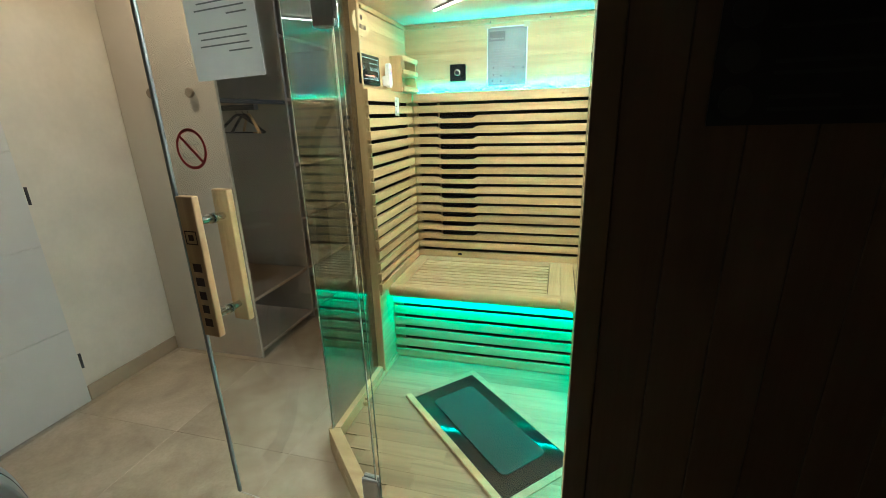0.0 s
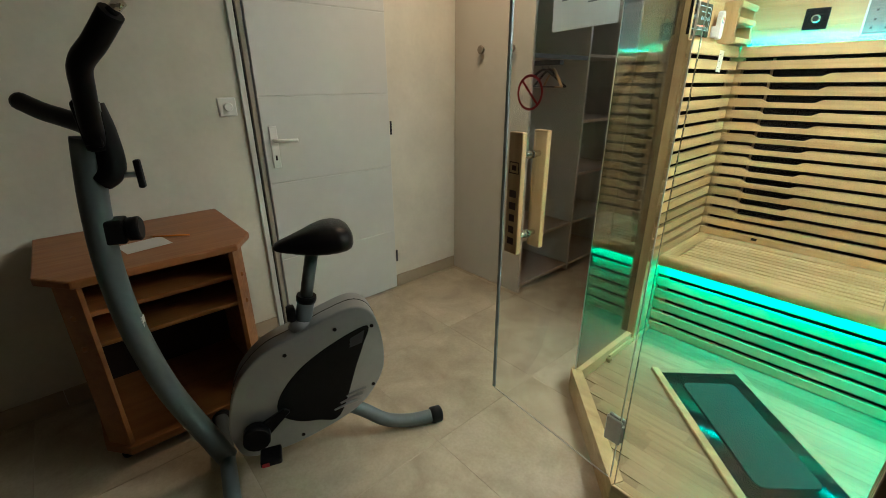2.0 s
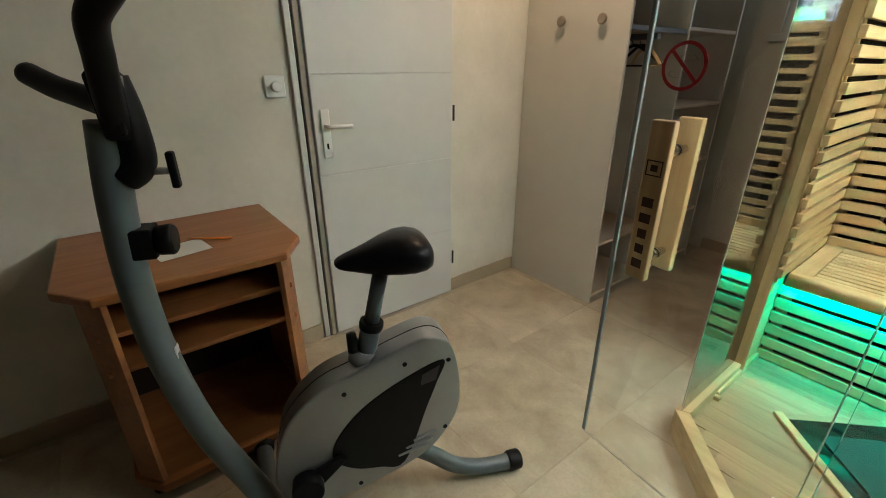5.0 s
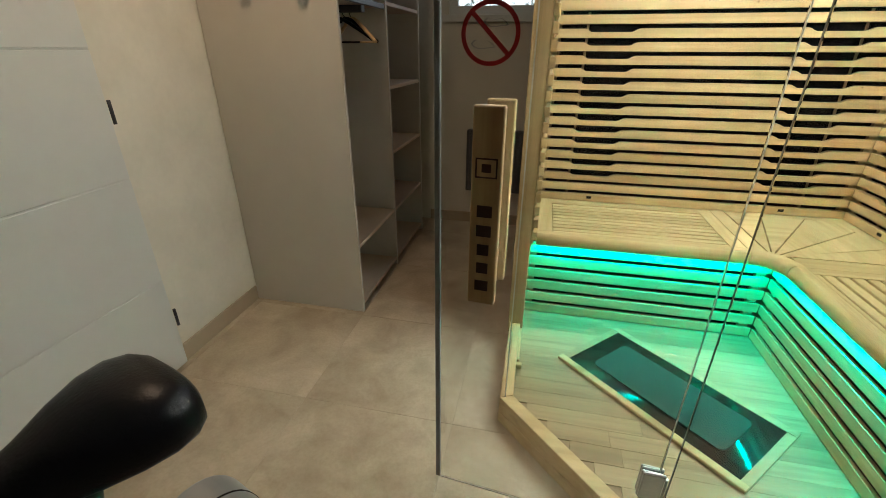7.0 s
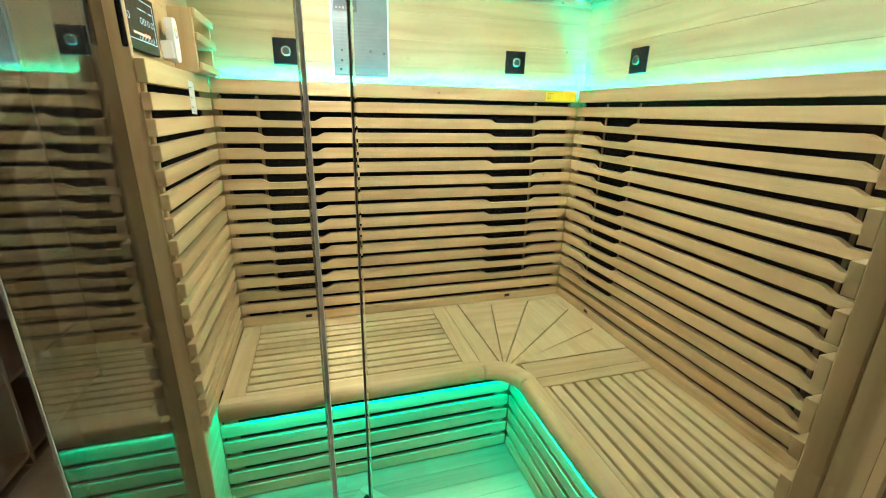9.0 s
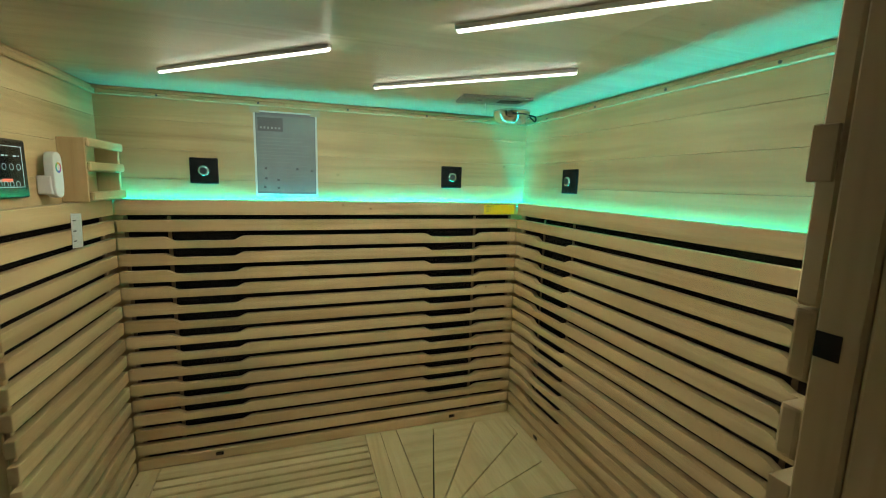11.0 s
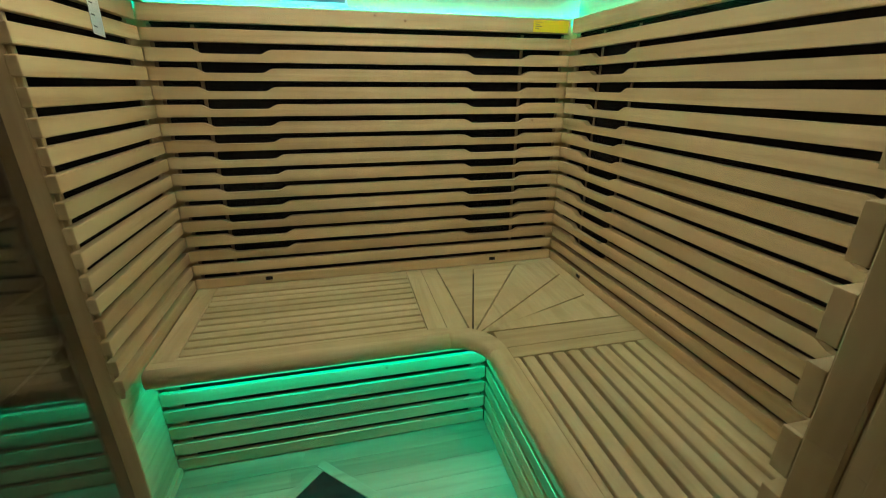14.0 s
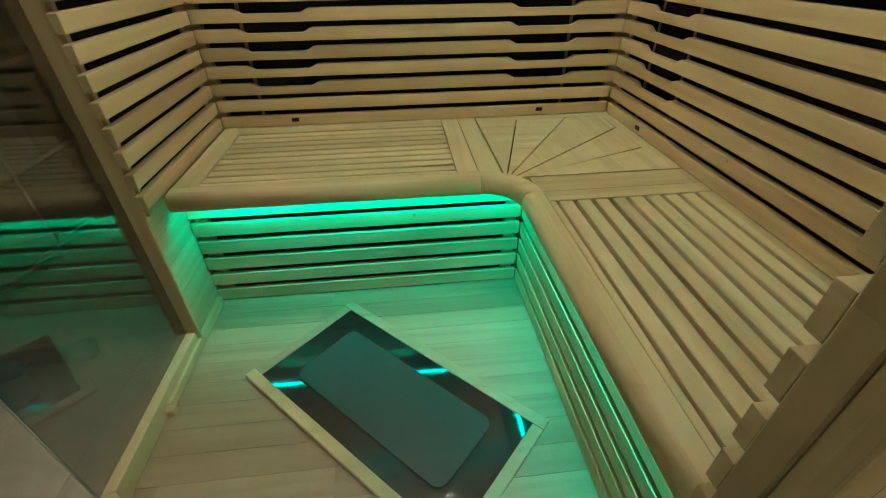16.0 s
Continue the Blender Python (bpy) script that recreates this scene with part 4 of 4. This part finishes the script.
def socket(x, y, z, along_x):
    s = thing("cable_outlet", "tiny black outlet let into the lowest slat", "outlet", "outlets in the slats")
    part("plate", box(x - 0.013, x + 0.013, y - 0.003, y - 0.0003, z - 0.007, z + 0.007, 0.001) if along_x else box(x - 0.003, x - 0.0003, y - 0.013, y + 0.013, z - 0.007, z + 0.007, 0.001), BLACK, s)


socket(-0.476, 2.365, 0.572, True)
socket(0.432, 2.365, 0.572, True)
socket(0.702, 2.117, 0.572, False)


# ---- benches ----
BZ = 0.547
NY, NX, NR = 1.845, 0.212, 0.095       # fronts of the two bench edges and the radius of the inner corner


def nose(path, normals, mat, parent):
    """The rounded bench edge, swept along a path; normals point to the sitter's legs."""
    prof = [(-0.052, 0.0), (-0.022, 0.0), (-0.010, -0.003), (-0.003, -0.010), (0.0, -0.022), (0.0, -0.038), (-0.004, -0.049), (-0.012, -0.054), (-0.052, -0.054)]
    bm = bmesh.new()
    rings = [[bm.verts.new((p[0] + n[0] * d, p[1] + n[1] * d, BZ + z)) for d, z in prof] for p, n in zip(path, normals)]
    for a, b in zip(rings, rings[1:]):
        for k in range(len(prof)):
            bm.faces.new((a[k], a[(k + 1) % len(prof)], b[(k + 1) % len(prof)], b[k])).smooth = 1 <= k <= 6
    bm.faces.new(rings[0][::-1])
    bm.faces.new(rings[-1])
    bmesh.ops.recalc_face_normals(bm, faces=bm.faces[:])
    return part("edge", bm, mat, parent)


def bench(label, along_x, u0, u1, f0, f1, s0, s1, mat, crossmat):
    """u: along the bench; f0..f1: slat field along it; s0..s1: front to back of the slat field."""
    b = thing("bench", label, "bench", "sauna benches")
    z0 = BZ - 0.024

    def bx(ua, ub, va, vb, za, zb, r):
        return box(ua, ub, va, vb, za, zb, r) if along_x else box(va, vb, ua, ub, za, zb, r)
    front = NY if along_x else NX
    back = 2.383 if along_x else 0.720
    n = (0, -1) if along_x else (-1, 0)
    nose([(u0, NY), (u1, NY)] if along_x else [(NX, u0), (NX, u1)], [n, n], mat, b)
    part("frame_board", bx(u0, f0 - 0.0015, front + 0.0525, back, z0, BZ, 0.0015), crossmat, b)
    part("frame_board", bx(f1 + 0.0015, u1 - 0.0008, front + 0.0525, back, z0, BZ, 0.0015), crossmat, b)
    part("frame_board", bx(f0, f1, s1 + 0.003, back, z0, BZ, 0.0015), mat, b)
    if s0 - 0.003 > front + 0.058:
        part("frame_board", bx(f0, f1, front + 0.0525, s0 - 0.003, z0, BZ, 0.0015), mat, b)
    k = 9 if along_x else 8
    w = (s1 - s0) / k
    me = None
    for i in range(k):
        if me is None:
            g = 0.0056
            me = mesh("slat", bx(f0 + 0.001, f1 - 0.001, g, w - g, z0 + 0.002, BZ - 0.001, 0.002), mat)
        ob = new("slat", me)
        ob.parent = b
        ob.location = (0, s0 + i * w, 0) if along_x else (s0 + i * w, 0, 0)
    # coloured black so that the slat gaps read as shaded
    part("shade_underside", bx(u0, u1 - 0.001, front + 0.053, back, BZ - 0.054, z0 - 0.0005, 0), GAP_SHADE, b)
    return b


SEAM_X, SEAM_Y = 0.118, 1.752
bench("pale slatted sauna bench against the back wall", True, -0.733, SEAM_X, -0.665, 0.055, 1.915, 2.300, BENCH_X, BENCH_Y)
bench("pale slatted sauna bench along the side wall", False, 0.938, SEAM_Y, 0.985, 1.700, 0.285, 0.660, BENCH_Y, BENCH_X)

corner = thing("corner_bench", "pale wooden corner bench with fan-shaped grooves", "bench", "sauna benches")
# the inner corner is hollow, so the edge turns round the outside of its centre
cx, cy = NX - NR, NY - NR
bm = bmesh.new()
prof = [(0.052, 0.0), (0.022, 0.0), (0.010, -0.003), (0.003, -0.010), (0.0, -0.022), (0.0, -0.038), (0.004, -0.049), (0.012, -0.054), (0.052, -0.054)]
rings = []
for k in range(13):
    a = radians(k * 7.5)
    rings.append([bm.verts.new((cx + (NR + d) * math.sin(a), cy + (NR + d) * math.cos(a), BZ + z)) for d, z in prof])
for a, b in zip(rings, rings[1:]):
    for k in range(len(prof)):
        bm.faces.new((a[k], a[(k + 1) % len(prof)], b[(k + 1) % len(prof)], b[k])).smooth = 1 <= k <= 6
bm.faces.new(rings[0][::-1])
bm.faces.new(rings[-1])
bmesh.ops.recalc_face_normals(bm, faces=bm.faces[:])
part("edge", bm, BENCH_X, corner)
XE, YE, Z0 = 0.720, 2.383, BZ - 0.024
# black layer below the saw cuts stands for their shade
part("shade_under_board", prism([(SEAM_X + 0.002, NY + 0.055), (SEAM_X + 0.002, YE), (XE, YE), (XE, SEAM_Y + 0.002), (NX + 0.055, SEAM_Y + 0.002), (NX + 0.053, cy), (cx + 0.105, cy + 0.105)], BZ - 0.052, Z0 - 0.0005), GAP_SHADE, corner)
IX, IY = 0.668, 2.330
FT = BZ - 0.0006
part("frame_board", box(SEAM_X + 0.001, 0.1832, NY + 0.042, YE, Z0, FT, 0.0012), BENCH_Y, corner)
part("frame_board", box(NX + 0.042, XE, SEAM_Y + 0.001, 1.8422, Z0, FT, 0.0012), BENCH_X, corner)
part("frame_board", box(0.1878, XE, IY + 0.0002, YE, Z0, FT, 0.0003), BENCH_X, corner)
part("frame_board", box(IX + 0.0002, XE, 1.8468, IY, Z0, FT, 0.0003), BENCH_Y, corner)
# saw cuts of the fan: a point near the rounded edge and the far end of each
CUTS = [((0.186, 1.923), (0.186, IY)), ((0.208, 1.908), (0.338, IY)), ((0.223, 1.890), (0.527, IY)), ((0.241, 1.871), (IX, 2.200)), ((0.255, 1.855), (IX, 2.010)), ((0.264, 1.845), (IX, 1.845))]


def cut_edge(a, b, shift):
    """The cut from the rounded edge to its far end, moved sideways by shift."""
    a, b = Vector(a), Vector(b)
    d = (b - a).normalized()
    c = Vector((cx, cy))
    along = (c - a).dot(d)
    foot_ = a + d * along
    a = foot_ + d * math.sqrt(max(0.0, (NR + 0.047) ** 2 - (c - foot_).length_squared))
    n = Vector((d.y, -d.x)) * shift
    return tuple(a + n), tuple(b + n)


for i, (p, q) in enumerate(zip(CUTS, CUTS[1:])):
    (pa, pb), (qa, qb) = cut_edge(*p, 0.0028), cut_edge(*q, -0.0028)
    pts = [pa, qa, qb] + ([(IX, IY)] if i == 2 else []) + [pb]
    part("wedge", prism(pts, Z0, FT - 0.0002), BENCH_X if i < 2 else BENCH_Y, corner)


def skirt(label, along_x, u0, u1, front, mat):
    s = thing("bench_skirt", label, "bench front", "slatted bench fronts")
    h, p = 0.0465, 0.0662
    me = mesh("slat", box(u0, u1, front, front + 0.016, 0, h, 0.002) if along_x else box(front, front + 0.016, u0, u1, 0, h, 0.002), mat)
    for i in range(6):
        ob = new("slat", me)
        ob.parent = s
        ob.location = (0, 0, FZ + 0.004 + i * p)
    for u in (u0 + 0.03, u1 - 0.03):
        part("batten", box(u - 0.02, u + 0.02, front + 0.0165, front + 0.035, FZ, 0.44, 0.001) if along_x else box(front + 0.0165, front + 0.035, u - 0.02, u + 0.02, FZ, 0.44, 0.001), WOOD_Z, s)
    # black sheet added to stand for shade between these slats
    part("shade_backing", box(u0, u1, front + 0.036, front + 0.040, FZ, BZ - 0.0545, 0) if along_x else box(front + 0.036, front + 0.040, u0, u1, FZ, BZ - 0.0545, 0), GAP_SHADE, s)


skirt("pale slats under the back bench lit green", True, SXL + 0.001, 0.286, 1.985, WOOD_X)
skirt("pale slats under the side bench lit green", False, 0.900, 1.984, 0.288, WOOD_Y)
for bm in (box(-0.73, 0.20, 1.918, 1.930, BZ - 0.0575, BZ - 0.0542, 0), box(0.257, 0.269, 0.95, 1.86, BZ - 0.0575, BZ - 0.0542, 0)):
    led = thing("led_strip", "green LED strip under the bench edge", "led strip", "green LED strips")
    part("strip", bm, GLOW_GREEN, led)

# ---- foot heater let into the sauna floor ----
fh = thing("floor_heater", "black glass foot heater with frosted plate in a wooden frame", "heater", at=pose(-0.180, 1.512, FZ, 0, 0, -44.2))
HL, HW = 0.3475, 0.1725
part("black_plate", box(-HL, HL, -HW, HW, 0.0005, 0.006, 0.001), BLACKGLASS, fh)
fr = 0.032
part("frame", box(-HL - fr, HL + fr, -HW - fr, -HW - 0.0005, 0.0005, 0.016, 0.003), WOOD_X, fh, "pale wooden edging")
part("frame", box(-HL - fr, HL + fr, HW + 0.0005, HW + fr, 0.0003, 0.007, 0.002), FLOOR_X, fh)
part("frame", box(-HL - fr, -HL - 0.0005, -HW, HW, 0.0003, 0.007, 0.002), FLOOR_X, fh)
part("frame", box(HL + 0.0005, HL + fr, -HW, HW, 0.0003, 0.007, 0.002), FLOOR_X, fh)
rl, rw, rr = 0.268, 0.112, 0.028
rounded = []
for sx, sy, a0 in ((1, 1, 0), (-1, 1, 90), (-1, -1, 180), (1, -1, 270)):
    for k in range(7):
        a = radians(a0 + 15 * k)
        rounded.append((sx * (rl - rr) + rr * math.cos(a), sy * (rw - rr) + rr * math.sin(a)))
part("frosted_plate", prism(rounded, 0.0065, 0.013, 0.0015), FROST, fh, "frosted grey-green glass plate")


# ---- fittings on the sauna walls ----
def wall_knob(m):
    k = thing("wall_speaker", "square black wall plate with a chrome ring", "speaker", "black plates on the sauna walls", at=m)
    part("plate", box(-0.043, 0.043, -0.008, 0, -0.043, 0.043, 0.002), BLACK, k)
    part("ring", lathe([(0.013, 0), (0.017, 0.003), (0.017, 0.010), (0.012, 0.012)], pose(0, -0.008, 0, 90, 0, 0)), CHROME, k, "chrome ring")
    part("light", lathe([(0.011, 0), (0.011, 0.001)], pose(0, -0.0202, 0, 90, 0, 0)), DARKMETAL, k)


wall_knob(pose(-0.478, SYB - 0.0005, 1.597))
wall_knob(pose(0.412, SYB - 0.0005, 1.600))
wall_knob(pose(SXR - 0.0005, 2.060, 1.592, 0, 0, -90))

nt2 = thing("laminated_notice", "laminated instruction sheet on the sauna back wall", "notice", at=pose(-0.214, SYB - 0.0008, 1.662))
part("sheet", box(-0.106, 0.106, -0.0012, 0, -0.147, 0.147, 0), plain("laminated_border", (0.62, 0.66, 0.66), 0.25, 0, 0.05), nt2)
part("printed_page", box(-0.099, 0.099, -0.0016, -0.0013, -0.138, 0.141, 0), plain("laminated_sheet", (0.17, 0.20, 0.20), 0.22, 0, 0.25, 25), nt2, "grey printed page behind film")
part("dark_band", box(-0.099, 0.099, -0.0020, -0.0017, 0.131, 0.141, 0), INK, nt2)
part("dark_band", box(-0.099, 0.099, -0.0020, -0.0017, -0.138, -0.131, 0), INK, nt2)
part("picture", box(-0.092, -0.010, -0.0021, -0.0017, 0.078, 0.124, 0), DARKINK, nt2, "dark printed picture")
for k in range(6):
    part("print_dot", box(-0.085 + k * 0.012, -0.079 + k * 0.012, -0.0026, -0.0022, 0.086, 0.093, 0), INKLIGHT, nt2)
for k in range(14):
    part("print_line", box(-0.09, 0.03 + 0.05 * ((k * 7) % 3) / 2, -0.0020, -0.0017, 0.055 - k * 0.012, 0.0575 - k * 0.012, 0), FAINTER, nt2)
for x, z in ((-0.07, -0.05), (-0.07, -0.085), (-0.075, -0.115), (-0.03, -0.09), (-0.03, -0.118), (0.035, -0.05), (0.085, -0.055)):
    part("print_dot", box(x - 0.004, x + 0.004, -0.0026, -0.0022, z - 0.004, z + 0.004, 0), DARKINK, nt2)
for x, z in ((-0.1, 0.15), (0.1, 0.148)):
    part("tape", box(x - 0.016, x + 0.016, -0.0032, -0.0028, z - 0.012, z + 0.012, 0), CLEARTAPE, nt2)

yl = thing("yellow_label", "small yellow warning label on the top slat", "label")
part("sheet", box(0.548, 0.688, 2.3636, 2.3647, 1.453, 1.492, 0), YELLOW, yl)
for k in range(4):
    part("print_line", box(0.556, 0.572 + 0.01 * (k % 2), 2.3630, 2.3634, 1.463 + k * 0.007, 1.465 + k * 0.007, 0), INK, yl)

cp = thing("control_panel", "black glass touch control panel with glowing icons", "control panel", at=pose(SXL + 0.0005, 1.879, 1.583, 0, 0, 90))
part("case", box(-0.103, 0.103, -0.014, 0, -0.063, 0.063, 0.003), BLACKGLASS, cp)
for x0, x1, z0, z1 in ((-0.094, 0.086, 0.047, 0.0485), (-0.094, 0.086, -0.040, -0.0385), (-0.094, -0.0925, -0.040, 0.047), (0.0845, 0.086, -0.040, 0.047)):
    part("outline", box(x0, x1, -0.0146, -0.0142, z0, z1, 0), GLOW_SCREEN, cp)
part("red_bar", box(0.01, 0.045, -0.0146, -0.0142, -0.028, -0.021, 0), GLOW_RED, cp, "glowing red bar")
part("pale_bar", box(-0.06, 0.01, -0.0146, -0.0142, -0.028, -0.023, 0), glow("screen_pale_bar", (0.5, 0.25, 0.22), 0.4), cp)
for x in (-0.075, 0.0, 0.02, 0.045, 0.07):
    part("icon", turned(ring(0.006, 0.007, 0), pose(x, -0.0148, 0.004)), GLOW_SCREEN, cp)
for x in (-0.02, 0.0, 0.02, 0.04, 0.062):
    part("icon", turned(ring(0.006, 0.007, 0), pose(x, -0.0148, -0.033)), GLOW_SCREEN, cp)
for x, w in ((-0.01, 0.006), (0.0, 0.012), (0.016, 0.01), (0.03, 0.008), (0.055, 0.014), (0.072, 0.006)):
    part("digit", box(x, x + w * 0.8, -0.0146, -0.0142, 0.026, 0.029, 0), GLOW_SCREEN, cp)

rc = thing("remote_control", "white remote with a colour wheel in a wall holder", "remote", at=pose(SXL + 0.0005, 2.065, 1.572, 0, 0, 90))
ov = smooth_loop([(0.0, -0.056), (-0.019, -0.045), (-0.022, 0), (-0.019, 0.045), (0, 0.056), (0.019, 0.045), (0.022, 0), (0.019, -0.045)], 4)
part("body", plate(ov, -0.036, -0.016, 0.004, 2), WHITEPLAST, rc)
part("holder", box(-0.024, 0.024, -0.030, 0, -0.048, -0.002, 0.004), WHITEPLAST, rc)
hues = ((0.7, 0.02, 0.02), (0.7, 0.4, 0.0), (0.1, 0.5, 0.05), (0.0, 0.4, 0.5), (0.05, 0.08, 0.6), (0.4, 0.02, 0.4))
for i, c in enumerate(hues):
    bm = bmesh.new()
    seg = [(r * math.cos(radians(60 * i + 10 * k)), r * math.sin(radians(60 * i + 10 * k))) for r, ks in ((0.013, range(7)), (0.008, range(6, -1, -1))) for k in ks]
    bm.faces.new([bm.verts.new((x, -0.0364, 0.018 + z)) for x, z in seg])
    top = bmesh.ops.extrude_face_region(bm, geom=bm.faces[:])
    bmesh.ops.translate(bm, verts=[v for v in top["geom"] if isinstance(v, bmesh.types.BMVert)], vec=(0, 0.0004, 0))
    part("wheel_segment", bm, plain("wheel_colour", c, 0.4), rc, "coloured wheel segment")

rk = thing("wall_rack", "small two-tier pale wooden rack on the sauna wall", "rack")
ry0, ry1 = 2.150, 2.385
for y in (ry0, ry1 - 0.012):
    part("side", box(SXL + 0.0005, SXL + 0.062, y, y + 0.012, 1.500, 1.672, 0.002), WOOD_Z, rk)
for z in (1.505, 1.585, 1.648):
    part("front_slat", box(SXL + 0.0625, SXL + 0.073, ry0, ry1, z, z + 0.024, 0.003), WOOD_Y, rk)
part("bottom", box(SXL + 0.0005, SXL + 0.062, ry0 + 0.0125, ry1 - 0.0125, 1.502, 1.512, 0.001), WOOD_Y, rk)
part("middle", box(SXL + 0.0005, SXL + 0.062, ry0 + 0.0125, ry1 - 0.0125, 1.582, 1.590, 0.001), WOOD_Y, rk)

tg = thing("paper_tag", "white paper tag hanging over the wooden slats", "tag")
part("sheet", turned(box(-0.028, 0.028, -0.0008, 0, -0.045, 0.045, 0), pose(-0.7335, 2.112, 1.428, 0, 4, 90)), PAPER, tg)
for z in (0.025, -0.002, -0.028):
    part("print_line", turned(box(-0.022, -0.006, -0.0016, -0.0012, z, z + 0.003, 0), pose(-0.7335, 2.112, 1.428, 0, 4, 90)), INK, tg)

sg = thing("oval_sign", "oval pale wooden sign with burnt marks", "sign", at=pose(SXL + 0.0005, 1.832, 1.765, 0, 0, 90))
oval = [(0.085 * math.cos(2 * math.pi * k / 40), 0.052 * math.sin(2 * math.pi * k / 40)) for k in range(40)]
part("board", plate(oval, -0.007, 0, 0.001, 1), BENCH_Y, sg)
for k in range(7):
    part("burnt_mark", box(-0.04 + k * 0.0125, -0.032 + k * 0.0125, -0.0076, -0.0072, -0.022, -0.004, 0), BURNT, sg)
part("emblem", lathe([(0.011, 0), (0.011, 0.0004)], pose(0.0, -0.0072, 0.022, 90, 0, 0)), BURNT, sg)

# white bars, lamp and vent under the ceiling
for (ax, ay), (bx, by) in BARS:
    turn = math.degrees(math.atan2(by - ay, bx - ax))
    n = math.hypot(bx - ax, by - ay)
    bl = thing("ceiling_led_bar", "slim white LED bar on the sauna ceiling", "ceiling light", "white LED bars", at=pose((ax + bx) / 2, (ay + by) / 2, CZ, 0, 0, turn))
    pf = part("profile", box(-n / 2, n / 2, -0.0045, 0.0045, -0.006, -0.0005, 0.001), WHITEPLAST, bl)
    for y0, y1 in ((-0.0060, -0.0047), (0.0047, 0.0060)):
        part("lip", box(-n / 2, n / 2, y0, y1, -0.0088, -0.0005, 0.0003), WHITEPLAST, pf)
    part("diffuser", box(-n / 2 + 0.002, n / 2 - 0.002, -0.0045, 0.0045, -0.013, -0.0065, 0.002), GLOW_WHITE, bl)

cl = thing("corner_lamp", "chrome domed lamp with louvres at the ceiling corner", "lamp", at=pose(0.592, 2.245, CZ))
part("dome", lathe([(0.070, -0.001), (0.070, -0.006), (0.066, -0.022), (0.055, -0.038), (0.038, -0.048), (0.012, -0.052)], Matrix.Identity(4), 32), CHROME, cl)
for k in range(4):
    part("louvre", box(-0.03 + 0.004 * k, 0.03 - 0.004 * k, -0.068 + 0.011 * k, -0.062 + 0.011 * k, -0.020 - 0.009 * k, -0.016 - 0.009 * k, 0.001), BLACK, cl, "black louvre slot")
part("cable", tube([(0.066, -0.01, -0.012), (0.085, -0.03, -0.02), (0.09, -0.02, -0.035), (0.078, 0.0, -0.015)], 0.003, 8), BLACK, cl, "black loose cable")
vt = thing("ceiling_vent", "grey rectangular ceiling plate with a dark slot", "vent", at=pose(0.43, 2.06, CZ, 0, 0, -8))
part("plate", box(-0.115, 0.115, -0.055, 0.055, -0.010, -0.0005, 0.002), plain("grey_vent_plate", (0.30, 0.30, 0.28), 0.5), vt)
part("slot", box(0.01, 0.085, -0.035, 0.01, -0.0112, -0.0102, 0), BLACK, vt, "dark recessed slot")
part("button", lathe([(0.007, 0), (0.007, 0.004)], pose(-0.05, -0.01, -0.014), 12), STEEL, vt)
part("pull_pin", rod((-0.02, 0.03, -0.03), (-0.02, 0.03, -0.010), 0.002), WHITEPLAST, vt)

# grey tube leaning beside the cabin's front corner
solid("metal_pole", tube([(0.86, 0.80, 0.0), (0.80, 0.79, 0.45), (0.775, 0.79, 0.80), (0.80, 0.80, 1.2)], 0.013, 12), GREYTUBE, "slim grey metal pole beside the cabin corner", "pole", smooth=True)

# ---- pieces of the floors ----
gap = 0.0017
P = 0.61
tile_me = mesh("floor_tile", box(gap / 2, P - gap / 2, gap / 2, P - gap / 2, -0.008, 0.0, 0.0007), TILE)
for i in range(-3, 5):
    for j in range(-4, 6):
        x, y = -0.985 + i * P, 0.615 + j * P
        if x + P < X0 or x > X1 or y + P < Y0 or y > Y1:
            continue
        ob = new("floor_tile", tile_me)
        ob.parent = floor
        ob.location = (x, y, 0)
sf = setting("sauna_floor", prism([(SXL + 0.001, SYB - 0.3), (SXL + 0.001, A[1] + 0.025), (B[0] + 0.02, B[1] + 0.05), (SXR - 0.3, B[1] + 0.05), (SXR - 0.3, SYB - 0.3)], FZ - 0.0115, FZ - 0.006), FLOOR_X, "pale softwood plank floor of the sauna", "floor")
rng = random.Random(4)
y = 0.905
while y < 2.0:
    w = 0.072
    xa = SXL + 0.0015
    if y < A[1] + 0.03:
        t = (A[1] + 0.03 - y) / (A[1] + 0.03 - (B[1] + 0.055))
        xa = A[0] + 0.05 + t * (B[0] - A[0])
    cuts = [xa, rng.uniform(-0.45, -0.1), 0.30]
    if cuts[1] < xa + 0.1:
        cuts = [xa, 0.30]
    for a, b in zip(cuts, cuts[1:]):
        part("plank", box(a + 0.0002, b - 0.0002, y + 0.0003, y + w - 0.0003, FZ - 0.0055, FZ, 0.0004), FLOOR_X, sf)
    y += w
